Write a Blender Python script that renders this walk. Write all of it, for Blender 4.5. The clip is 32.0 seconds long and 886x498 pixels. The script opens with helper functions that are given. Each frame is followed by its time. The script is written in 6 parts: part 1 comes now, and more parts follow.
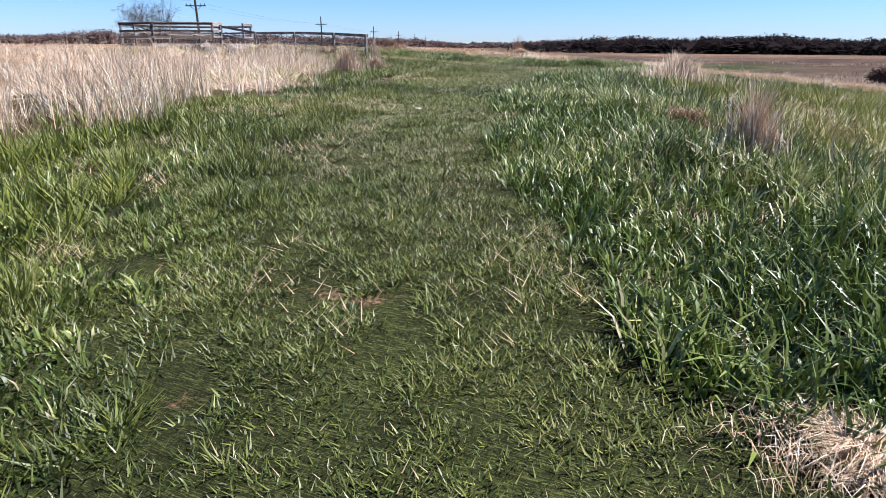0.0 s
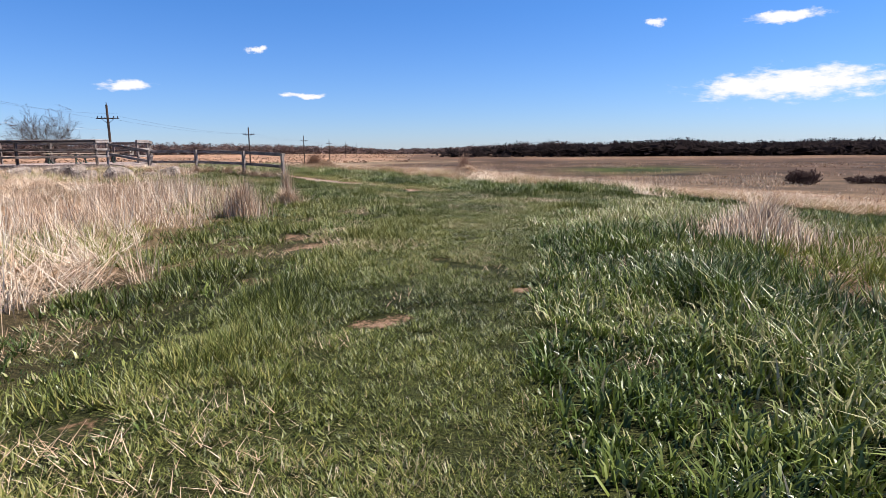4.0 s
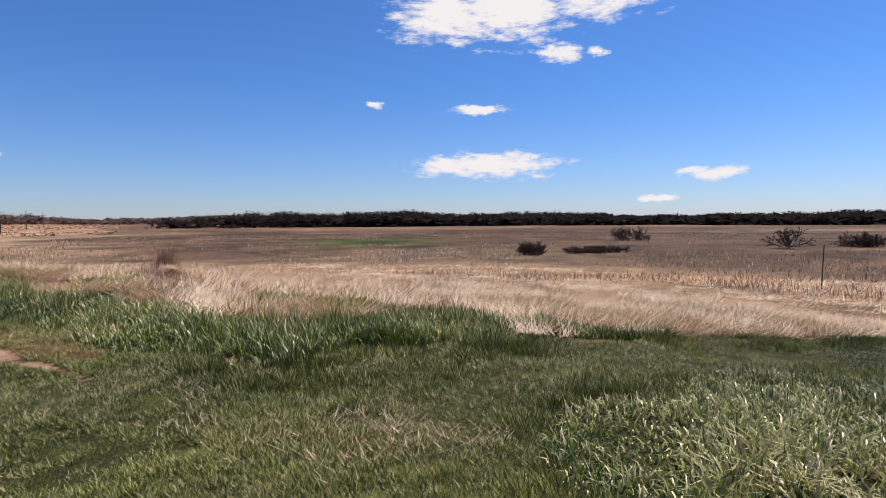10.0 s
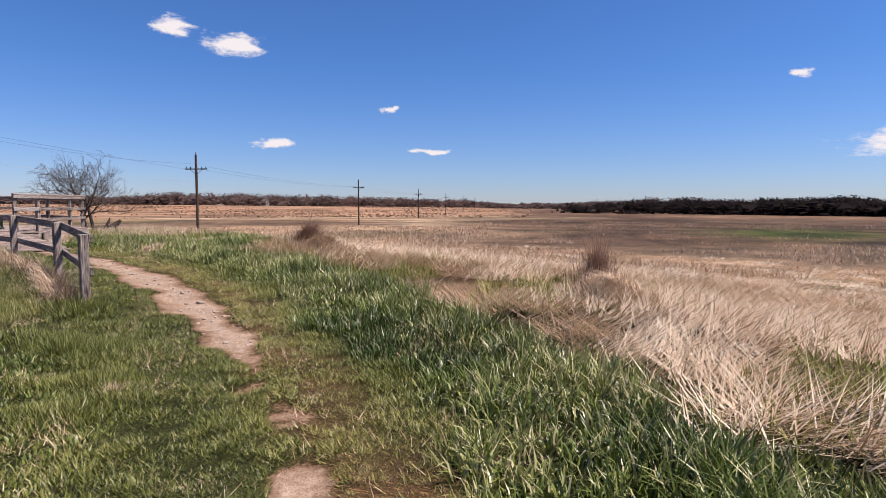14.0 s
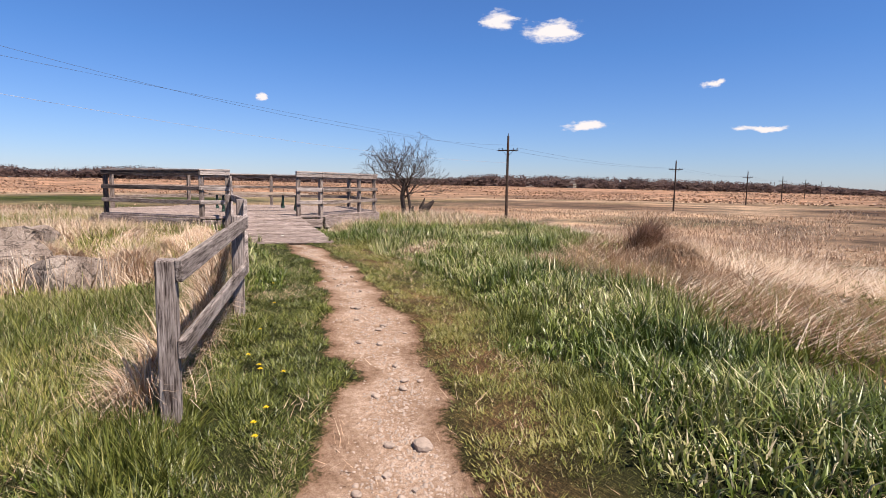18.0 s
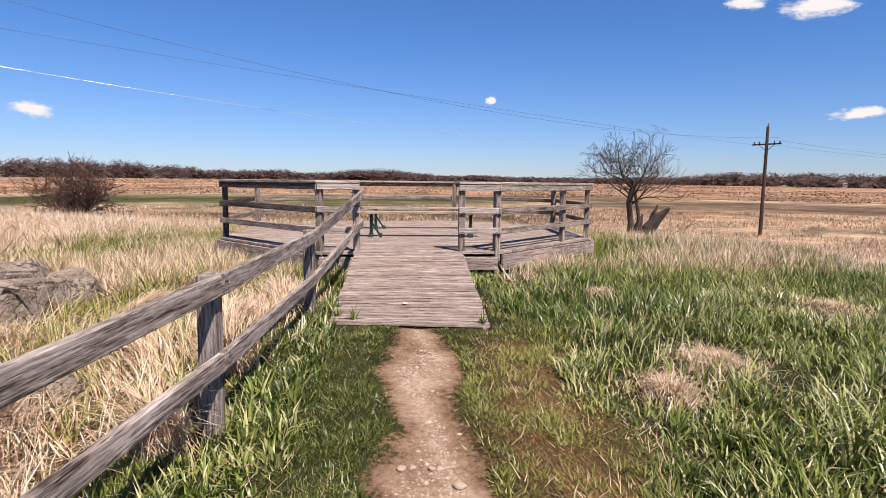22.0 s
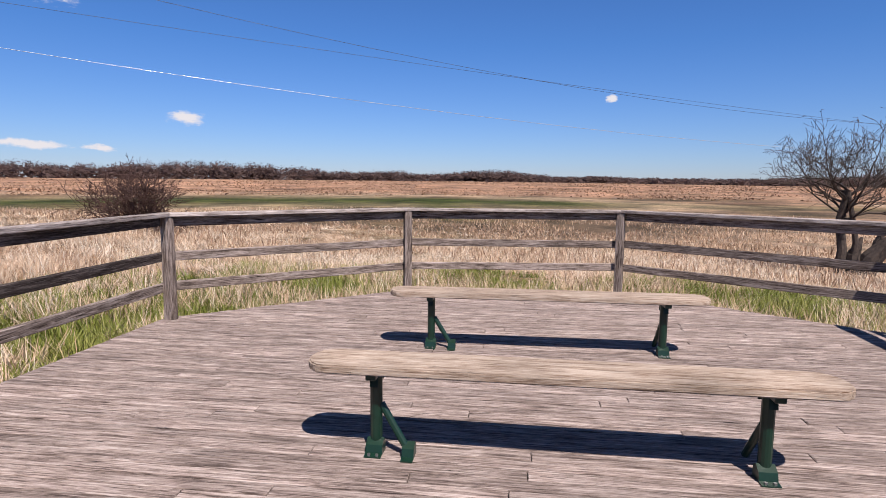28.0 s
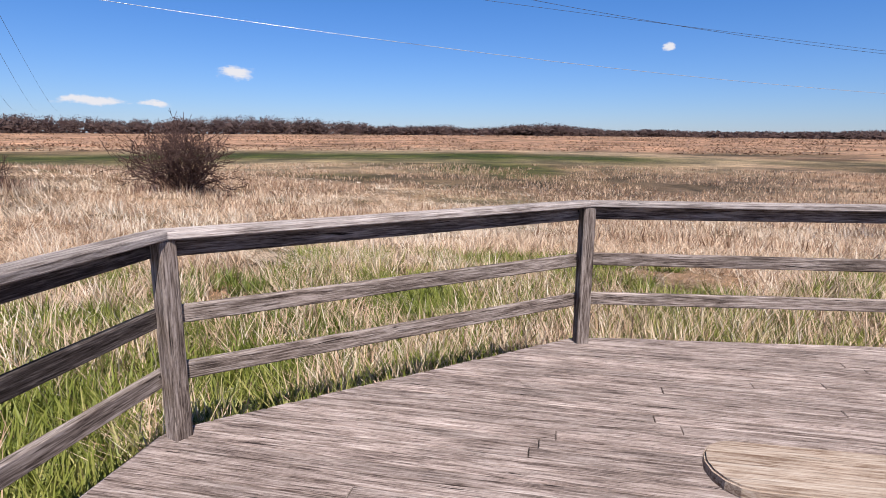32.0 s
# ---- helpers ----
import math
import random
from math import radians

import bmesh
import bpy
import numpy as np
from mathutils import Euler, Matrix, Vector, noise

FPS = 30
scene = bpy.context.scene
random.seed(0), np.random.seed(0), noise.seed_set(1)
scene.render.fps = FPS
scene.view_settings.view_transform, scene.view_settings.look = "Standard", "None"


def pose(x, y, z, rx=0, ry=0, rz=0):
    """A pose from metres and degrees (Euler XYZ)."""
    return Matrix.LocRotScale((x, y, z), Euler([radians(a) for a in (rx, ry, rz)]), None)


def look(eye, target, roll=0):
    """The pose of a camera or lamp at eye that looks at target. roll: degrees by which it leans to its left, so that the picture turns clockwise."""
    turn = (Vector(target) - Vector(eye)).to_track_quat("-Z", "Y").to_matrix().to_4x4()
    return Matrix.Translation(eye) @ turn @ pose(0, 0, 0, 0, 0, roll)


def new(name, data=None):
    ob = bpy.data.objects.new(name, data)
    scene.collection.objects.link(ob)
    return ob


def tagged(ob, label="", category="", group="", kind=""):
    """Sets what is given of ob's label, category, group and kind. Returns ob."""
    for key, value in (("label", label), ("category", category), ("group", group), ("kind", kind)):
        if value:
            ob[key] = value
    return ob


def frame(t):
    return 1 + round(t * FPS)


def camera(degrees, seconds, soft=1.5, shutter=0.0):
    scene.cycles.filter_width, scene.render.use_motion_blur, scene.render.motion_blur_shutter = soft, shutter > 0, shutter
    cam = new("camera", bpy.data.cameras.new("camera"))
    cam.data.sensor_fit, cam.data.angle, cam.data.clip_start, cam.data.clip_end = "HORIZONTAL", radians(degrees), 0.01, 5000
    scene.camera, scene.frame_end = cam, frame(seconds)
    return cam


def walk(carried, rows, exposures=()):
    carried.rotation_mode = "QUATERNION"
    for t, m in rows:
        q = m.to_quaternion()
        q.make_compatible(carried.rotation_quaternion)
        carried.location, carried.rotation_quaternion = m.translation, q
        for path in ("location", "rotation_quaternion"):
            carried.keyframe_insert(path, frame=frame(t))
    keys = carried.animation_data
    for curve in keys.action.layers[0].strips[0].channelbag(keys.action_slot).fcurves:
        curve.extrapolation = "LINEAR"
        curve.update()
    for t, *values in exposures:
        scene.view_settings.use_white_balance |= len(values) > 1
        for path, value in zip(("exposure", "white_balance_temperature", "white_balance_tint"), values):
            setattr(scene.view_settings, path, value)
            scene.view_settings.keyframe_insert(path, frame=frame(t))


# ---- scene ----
cam = camera(75.2, 32.0, soft=0.6)
PATH = [
    (0, (4.807, -8.284, 1.187), (4.138, -6.522, 0.519), 0.1),
    (0.5, (4.513, -7.735, 1.159), (3.883, -5.967, 0.47), 0.8),
    (1, (4.236, -7.146, 1.213), (3.625, -5.363, 0.543), -0.3),
    (1.5, (3.982, -6.54, 1.316), (3.395, -4.733, 0.691), -0.1),
    (2, (3.718, -5.957, 1.411), (3.144, -4.128, 0.839), -0.7),
    (2.5, (3.499, -5.351, 1.5), (2.946, -3.497, 0.995), -0.8),
    (3, (3.241, -4.732, 1.584), (2.691, -2.859, 1.148), -0.8),
    (3.5, (3.032, -4.12, 1.622), (2.503, -2.232, 1.227), -0.7),
    (4, (2.843, -3.47, 1.642), (2.362, -1.558, 1.304), -0.7),
    (4.5, (2.643, -2.801, 1.658), (2.221, -0.869, 1.358), -0.6),
    (6.5, (1.929, 0.201, 1.896), (1.651, 2.166, 1.649), -0.5),
    (7, (1.722, 0.923, 1.928), (1.501, 2.893, 1.664), -0.5),
    (7.5, (1.568, 1.642, 1.964), (1.379, 3.616, 1.707), -0.6),
    (8, (1.475, 2.353, 1.978), (1.318, 4.33, 1.721), -0.7),
    (8.5, (1.445, 3.069, 1.983), (1.361, 5.052, 1.735), -0.8),
    (9, (1.472, 3.787, 1.992), (1.531, 5.775, 1.783), -0.8),
    (9.5, (1.507, 4.515, 2.011), (1.774, 6.491, 1.859), -0.7),
    (10, (1.48, 5.225, 2.023), (1.896, 7.178, 1.914), -0.5),
    (10.5, (1.418, 5.917, 2.031), (1.836, 7.87, 1.929), -0.4),
    (11, (1.195, 6.554, 2.028), (1.488, 8.53, 1.928), -0.3),
    (11.5, (0.93, 7.191, 2.026), (1.071, 9.183, 1.909), -0.3),
    (12, (0.721, 7.856, 2.015), (0.697, 9.852, 1.895), -0.2),
    (12.5, (0.521, 8.512, 2.001), (0.307, 10.496, 1.866), -0.2),
    (13, (0.325, 9.163, 1.99), (-0.122, 11.107, 1.849), -0.1),
    (13.5, (0.018, 9.743, 2.008), (-0.661, 11.619, 1.858), -0.1),
    (14, (-0.258, 10.334, 1.991), (-1.129, 12.127, 1.838), 0.1),
    (14.5, (-0.644, 10.862, 1.978), (-1.69, 12.558, 1.808), 0.2),
    (15, (-1.095, 11.389, 1.985), (-2.297, 12.977, 1.803), 0.4),
    (15.5, (-1.625, 11.921, 1.999), (-2.957, 13.401, 1.808), 0.3),
    (17.5, (-3.696, 13.899, 2.031), (-5.28, 15.099, 1.804), 0.9),
    (18, (-4.246, 14.371, 2.02), (-5.885, 15.496, 1.798), 0.9),
    (18.5, (-4.789, 14.816, 2.035), (-6.466, 15.879, 1.796), 0.7),
    (19, (-5.299, 15.249, 2.048), (-7.029, 16.227, 1.821), 0.9),
    (19.5, (-5.908, 15.587, 2.078), (-7.694, 16.459, 1.856), 0.9),
    (20, (-6.548, 15.914, 2.089), (-8.374, 16.697, 1.863), 1.3),
    (20.5, (-7.187, 16.2, 2.139), (-9.057, 16.879, 1.928), 0.9),
    (21, (-7.803, 16.495, 2.179), (-9.7, 17.092, 1.967), 0.8),
    (21.5, (-8.394, 16.78, 2.231), (-10.314, 17.296, 2.01), 0.6),
    (22, (-8.989, 17.055, 2.276), (-10.927, 17.49, 2.044), 0.6),
    (22.5, (-9.621, 17.28, 2.317), (-11.572, 17.647, 2.077), 0.5),
    (23, (-10.275, 17.461, 2.358), (-12.233, 17.795, 2.122), 0.4),
    (23.5, (-10.93, 17.636, 2.368), (-12.89, 17.951, 2.133), 0.7),
    (24, (-11.613, 17.704, 2.397), (-13.576, 18.001, 2.159), 0.6),
    (24.5, (-12.255, 17.81, 2.366), (-14.221, 18.088, 2.126), 0.7),
    (26.5, (-15.104, 18.217, 2.494), (-17.079, 18.463, 2.294), 0.9),
    (27, (-15.747, 18.306, 2.512), (-17.722, 18.543, 2.309), 0.8),
    (27.5, (-16.315, 18.283, 2.61), (-18.295, 18.459, 2.387), 0.8),
    (28, (-16.864, 18.347, 2.605), (-18.85, 18.392, 2.372), 0.6),
    (28.5, (-17.34, 18.299, 2.692), (-19.317, 18.152, 2.425), 0.6),
    (29, (-17.736, 18.169, 2.746), (-19.672, 17.755, 2.463), 0.3),
    (29.5, (-18.047, 18.065, 2.77), (-19.912, 17.401, 2.486), 0.3),
    (30, (-18.379, 17.879, 2.774), (-20.196, 17.099, 2.469), 0.2),
    (30.5, (-18.653, 17.602, 2.769), (-20.469, 16.832, 2.44), 0.7),
    (31, (-19.066, 17.507, 2.733), (-20.929, 16.866, 2.394), 0.9),
    (31.5, (-19.454, 17.395, 2.729), (-21.373, 16.965, 2.365), 0.9),
    (32, (-19.854, 17.286, 2.727), (-21.813, 17.174, 2.339), 0.4),
]
EXPOSURES = [(0, 1.18, 5900, 10), (0.5, 1.3, 5950, 10), (1, 1.42, 6000, 10), (2, 1.42, 6350, 10), (3, 1.1, 6350, 11), (4, 0.94, 6400, 12), (7, 0.80, 6600, 14), (9, 0.78, 6700, 14), (11, 0.64, 6650, 15), (13, 0.66, 6700, 18), (15, 0.76, 6700, 18), (18, 0.84, 6900, 16), (24, 0.74, 6800, 15), (28, 0.58, 6450, 16), (32, 0.62, 6250, 13)]
walk(cam, [(t, look(eye, target, roll)) for t, eye, target, roll in PATH], EXPOSURES)
SUN_POWER, SKY_STRENGTH, CLOUD = 5.0, 0.050, 10.8
SKY_LOW, SKY_HIGH = (0.73, 0.93, 1.46), (0.48, 0.91, 1.53)
SKY_TOP = (0.40, 0.52, 0.72)


# ---- world, sun, exposure ----
SUN_AZ = math.atan2(0.94, 0.35)          # clockwise from +y
SUN_EL = radians(56)
CLOUDS = [(-16.5, 5.1, 10.8, 1.7), (-15.7, 10.5, 4.3, 0.6), (-5.5, 11.0, 1.4, 0.5), (-12.5, 18.9, 8, 3.4), (-19, 19.7, 9, 4.4), (-26, 21.0, 9, 4.2), (-33, 22.5, 8, 3.0), (-23.9, 15.3, 2.8, 1.2),
          (-26.9, 15.2, 1.5, 0.5), (-36.9, 3.9, 4.2, 0.8), (27.1, 5.2, 2.7, 0.35), (31.0, 9.2, 1.2, 0.4), (-32.5, 1.7, 2.4, 0.4),
          (45.4, 14.2, 3.4, 1.4), (50.3, 15.3, 2.4, 1.1), (41.9, 5.8, 3.5, 0.6), (72.9, 7.8, 1.0, 0.6), (112.7, 5.4, 2.9, 0.7),
          (133.4, 14.0, 5.6, 1.9), (122.3, 14.8, 3.6, 1.4), (136.7, 11.0, 1.7, 0.8), (131.3, 11.1, 1.4, 0.6), (124.0, 2.6, 4.5, 0.45),
          (119.2, 2.5, 1.8, 0.35)]


def make_world():
    w = bpy.data.worlds.new("sky")
    scene.world = w
    w.use_nodes = True
    nt = w.node_tree
    N, L = nt.nodes, nt.links
    N.clear()
    out = N.new("ShaderNodeOutputWorld")
    bg = N.new("ShaderNodeBackground")
    bg.inputs["Strength"].default_value = SKY_STRENGTH
    sky = N.new("ShaderNodeTexSky")
    sky.sky_type = 'NISHITA'
    sky.sun_disc = False
    sky.sun_elevation = SUN_EL
    sky.sun_rotation = SUN_AZ
    sky.altitude = 20
    sky.air_density = 1.0
    sky.dust_density = 0.1
    sky.ozone_density = 1.6
    hsv = N.new("ShaderNodeVectorMath")
    hsv.operation = 'MULTIPLY'
    L.new(sky.outputs[0], hsv.inputs[0])
    tc = N.new("ShaderNodeTexCoord")
    sep = N.new("ShaderNodeSeparateXYZ")
    L.new(tc.outputs["Generated"], sep.inputs[0])
    rise = N.new("ShaderNodeMapRange")
    rise.inputs["From Max"].default_value = 0.22
    L.new(sep.outputs[2], rise.inputs["Value"])
    tint = N.new("ShaderNodeMix")
    tint.data_type = 'RGBA'
    tint.inputs["A"].default_value, tint.inputs["B"].default_value = (*SKY_LOW, 1), (*SKY_HIGH, 1)
    L.new(rise.outputs["Result"], tint.inputs["Factor"])
    high = N.new("ShaderNodeMapRange")
    high.inputs["From Min"].default_value, high.inputs["From Max"].default_value = 0.36, 0.75
    L.new(sep.outputs[2], high.inputs["Value"])
    deep = N.new("ShaderNodeMix")
    deep.data_type = 'RGBA'
    deep.inputs["B"].default_value = (*SKY_TOP, 1)
    L.new(high.outputs["Result"], deep.inputs["Factor"])
    L.new(tint.outputs["Result"], deep.inputs["A"])
    L.new(deep.outputs["Result"], hsv.inputs[1])
    n1 = N.new("ShaderNodeTexNoise")
    n1.inputs["Scale"].default_value = 22
    n1.inputs["Detail"].default_value = 5
    n1.inputs["Roughness"].default_value = 0.62
    L.new(tc.outputs["Generated"], n1.inputs["Vector"])
    off = N.new("ShaderNodeVectorMath")
    off.operation = 'MULTIPLY_ADD'
    off.inputs[1].default_value = (0.05, 0.05, 0.022)
    off.inputs[2].default_value = (-0.025, -0.025, -0.011)
    L.new(n1.outputs["Color"], off.inputs[0])
    add = N.new("ShaderNodeVectorMath")
    add.operation = 'ADD'
    L.new(tc.outputs["Generated"], add.inputs[0])
    L.new(off.outputs[0], add.inputs[1])
    last = None
    for yaw, el, hw, hh in CLOUDS:
        mp = N.new("ShaderNodeMapping")
        mp.vector_type = 'TEXTURE'
        a, e = radians(yaw + 90), radians(el)
        mp.inputs["Location"].default_value = (math.cos(a) * math.cos(e), math.sin(a) * math.cos(e), math.sin(e))
        mp.inputs["Rotation"].default_value = (0, -e, a)
        mp.inputs["Scale"].default_value = (0.5, radians(hw), radians(hh) * 1.15)
        L.new(add.outputs[0], mp.inputs["Vector"])
        ln = N.new("ShaderNodeVectorMath")
        ln.operation = 'LENGTH'
        L.new(mp.outputs[0], ln.inputs[0])
        if last is None:
            last = ln.outputs["Value"]
        else:
            mn = N.new("ShaderNodeMath")
            mn.operation = 'SMOOTH_MIN'
            mn.inputs[2].default_value = 0.1
            L.new(last, mn.inputs[0])
            L.new(ln.outputs["Value"], mn.inputs[1])
            last = mn.outputs[0]
    n2 = N.new("ShaderNodeTexNoise")
    n2.inputs["Scale"].default_value = 26
    n2.inputs["Detail"].default_value = 8
    n2.inputs["Roughness"].default_value = 0.66
    flat = N.new("ShaderNodeMapping")
    flat.inputs["Scale"].default_value = (1, 1, 3.2)
    L.new(tc.outputs["Generated"], flat.inputs["Vector"])
    L.new(flat.outputs[0], n2.inputs["Vector"])
    dens = N.new("ShaderNodeMath")
    dens.operation = 'MULTIPLY_ADD'
    dens.inputs[1].default_value = 1.55
    L.new(n2.outputs["Fac"], dens.inputs[0])
    L.new(last, dens.inputs[2])
    mr = N.new("ShaderNodeMapRange")
    mr.interpolation_type = 'SMOOTHSTEP'
    mr.inputs["From Min"].default_value = 1.55
    mr.inputs["From Max"].default_value = 1.05
    L.new(dens.outputs[0], mr.inputs["Value"])
    mix = N.new("ShaderNodeMix")
    mix.data_type = 'RGBA'
    L.new(mr.outputs["Result"], mix.inputs["Factor"])
    L.new(hsv.outputs[0], mix.inputs["A"])
    mix.inputs["B"].default_value = (CLOUD, CLOUD * 0.99, CLOUD * 1.0, 1)
    L.new(mix.outputs["Result"], bg.inputs["Color"])
    L.new(bg.outputs[0], out.inputs[0])


make_world()
sun_dir = Vector((math.sin(SUN_AZ) * math.cos(SUN_EL), math.cos(SUN_AZ) * math.cos(SUN_EL), math.sin(SUN_EL)))
sun_data = bpy.data.lights.new("sun", 'SUN')
sun_data.energy, sun_data.angle, sun_data.color = SUN_POWER, radians(0.55), (1.0, 0.935, 0.845)
sun = new("sun", sun_data)
sun.matrix_world = look(sun_dir * 60, (0, 0, 0))


# ---- plan helpers ----
LINE = [(12, -24, -1.25), (8.5, -15, -.6), (4.8, -8.3, -.03), (3.7, -6, .19), (2.64, -2.8, .42), (1.72, .92, .5), (1.47, 3.8, .53),
        (1.2, 6.5, .55), (.32, 9.16, .52), (-1.6, 11.9, .51), (-3.7, 13.9, .56), (-6.5, 15.9, .63), (-9.6, 17.28, .85), (-13.5, 17.8, .96),
        (-20.7, 18.7, .85), (-26, 17.5, .65)]
UPLAND = [(14, -60), (9.5, -12), (6, -2), (4.6, 6), (3, 13), (-2.5, 20), (-12, 24), (-22, 26.5), (-27, 22), (-29, 12), (-42, 0), (-60, -20), (-60, -60)]
MARSH = -3.0
LX, LY, LZ = [], [], []
for (ax, ay, az), (bx, by, bz) in zip(LINE[:-1], LINE[1:]):
    for k in (0, .25, .5, .75):
        LX.append(ax + (bx - ax) * k), LY.append(ay + (by - ay) * k), LZ.append(az + (bz - az) * k)
LATTICE = np.random.RandomState(7).rand(256, 256)


def vnoise(x, y, size, seed=0):
    """Smooth value noise, 0 to 1, with cells of the given size in metres."""
    u, v = np.asarray(x, float) / size + seed * 17.3, np.asarray(y, float) / size + seed * 9.7
    iu, iv = np.floor(u).astype(int), np.floor(v).astype(int)
    fu, fv = u - iu, v - iv
    fu, fv = fu * fu * (3 - 2 * fu), fv * fv * (3 - 2 * fv)
    p = lambda a, b: LATTICE[a % 256, b % 256]
    return (p(iu, iv) * (1 - fu) + p(iu + 1, iv) * fu) * (1 - fv) + (p(iu, iv + 1) * (1 - fu) + p(iu + 1, iv + 1) * fu) * fv


def seg_dist(x, y, a, b):
    dx, dy = b[0] - a[0], b[1] - a[1]
    t = np.clip(((x - a[0]) * dx + (y - a[1]) * dy) / (dx * dx + dy * dy), 0, 1)
    return np.hypot(x - a[0] - t * dx, y - a[1] - t * dy)


def line_dist(x, y, pts):
    d = np.full(np.shape(x), 1e9)
    for a, b in zip(pts[:-1], pts[1:]):
        d = np.minimum(d, seg_dist(x, y, a, b))
    return d


def inside(x, y, poly):
    c = np.zeros(np.shape(x), bool)
    for a, b in zip(poly, poly[1:] + poly[:1]):
        c ^= ((a[1] > y) != (b[1] > y)) & (x < (b[0] - a[0]) * (y - a[1]) / (b[1] - a[1] + 1e-12) + a[0])
    return c


def off_upland(x, y):
    return np.where(inside(x, y, UPLAND), 0, line_dist(x, y, UPLAND + UPLAND[:1]))


RISE = [(-180, 0), (-10, 0), (8, .8), (15, 1.4), (25, 2.7), (50, 4.4), (82, 5.8), (112, 5.4), (150, 4.5), (180, 0)]


def reed_rise(x, y):
    """The marsh floor climbs under the reed beds on its far western side."""
    yaw = np.degrees(np.arctan2(-(x + 8), y - 10))
    k = np.clip((np.hypot(x + 8, y - 10) - 225) / 290, 0, 1)
    return np.interp(yaw, *zip(*RISE)) * k * k * (3 - 2 * k)


def ground_z(x, y):
    x, y = np.asarray(x, float), np.asarray(y, float)
    w, h = 0, 0
    for px, py, pz in zip(LX, LY, LZ):
        q = 1 / ((x - px) ** 2 + (y - py) ** 2 + 0.6) ** 1.5
        w, h = w + q, h + q * pz
    s = np.clip(off_upland(x, y) / 70, 0, 1)
    s = 1 - (1 - s) ** 2.2
    near = np.exp(-((x + 8) ** 2 + (y - 8) ** 2) / 60 ** 2)
    bumps = (vnoise(x, y, 1.7, 1) - .5) * 0.10 + (vnoise(x, y, .6, 2) - .5) * 0.035
    worn = np.clip(line_dist(x, y, [p[:2] for p in LINE]) / 1.3, 0.15, 1)
    return h / w * (1 - s) + s * MARSH + bumps * near * worn + reed_rise(x, y)


def gz(x, y):
    return float(ground_z(np.array([x]), np.array([y]))[0])


# ---- materials ----
def material(name):
    m = bpy.data.materials.new(name)
    m.use_nodes = True
    nt = m.node_tree
    nt.nodes.clear()
    out = nt.nodes.new("ShaderNodeOutputMaterial")
    return m, nt, out


def node(nt, kind, **kw):
    n = nt.nodes.new("ShaderNode" + kind)
    for k, v in kw.items():
        n.inputs[k.replace("_", " ")].default_value = v
    return n


def ramp(nt, fac, stops):
    r = nt.nodes.new("ShaderNodeValToRGB")
    e = r.color_ramp.elements
    while len(e) < len(stops):
        e.new(0.5)
    for el, (p, c) in zip(e, stops):
        el.position, el.color = p, (*c, 1)
    nt.links.new(fac, r.inputs[0])
    return r.outputs[0]


def mixc(nt, fac, a, b, mode='MIX'):
    n = nt.nodes.new("ShaderNodeMix")
    n.data_type, n.blend_type = 'RGBA', mode
    for s, v in (("Factor", fac), ("A", a), ("B", b)):
        if isinstance(v, (int, float)):
            n.inputs[s].default_value = v
        elif isinstance(v, tuple):
            n.inputs[s].default_value = (*v, 1)
        else:
            nt.links.new(v, n.inputs[s])
    return n.outputs["Result"]


def maths(nt, op, a, b=0.0, c=0.0):
    n = nt.nodes.new("ShaderNodeMath")
    n.operation = op
    for i, v in enumerate((a, b, c)):
        if isinstance(v, (int, float)):
            n.inputs[i].default_value = v
        else:
            nt.links.new(v, n.inputs[i])
    return n.outputs[0]


def coords(nt, scale=(1, 1, 1), kind="Object", shuffle=True):
    tc = nt.nodes.new("ShaderNodeTexCoord")
    mp = nt.nodes.new("ShaderNodeMapping")
    mp.inputs["Scale"].default_value = scale
    nt.links.new(tc.outputs[kind], mp.inputs["Vector"])
    if shuffle:
        oi = nt.nodes.new("ShaderNodeObjectInfo")
        cx = nt.nodes.new("ShaderNodeCombineXYZ")
        for i in range(3):
            nt.links.new(maths(nt, 'MULTIPLY', oi.outputs["Random"], 37.0 + 11 * i), cx.inputs[i])
        nt.links.new(cx.outputs[0], mp.inputs["Location"])
    return mp.outputs[0]


def noise_tex(nt, vec, scale, detail=4, rough=0.55, warp=0.0):
    n = node(nt, "TexNoise", Scale=scale, Detail=detail, Roughness=rough, Distortion=warp)
    nt.links.new(vec, n.inputs["Vector"])
    return n.outputs["Fac"]


def finish(nt, out, color, rough=0.8, metal=0.0, bump=None, bump_d=0.01, spec=0.3):
    b = nt.nodes.new("ShaderNodeBsdfPrincipled")
    for s, v in (("Base Color", color), ("Roughness", rough)):
        if isinstance(v, tuple):
            b.inputs[s].default_value = (*v, 1)
        elif isinstance(v, (int, float)):
            b.inputs[s].default_value = v
        else:
            nt.links.new(v, b.inputs[s])
    b.inputs["Metallic"].default_value = metal
    b.inputs["Specular IOR Level"].default_value = spec
    if bump is not None:
        bp = nt.nodes.new("ShaderNodeBump")
        bp.inputs["Strength"].default_value = 1.0
        bp.inputs["Distance"].default_value = bump_d
        nt.links.new(bump, bp.inputs["Height"])
        nt.links.new(bp.outputs[0], b.inputs["Normal"])
    nt.links.new(b.outputs[0], out.inputs[0])
    return b


DULL = 0.67          # scales every base colour down, keeping shade deep at the raised exposure


def dull(c):
    return tuple(v * DULL for v in c)


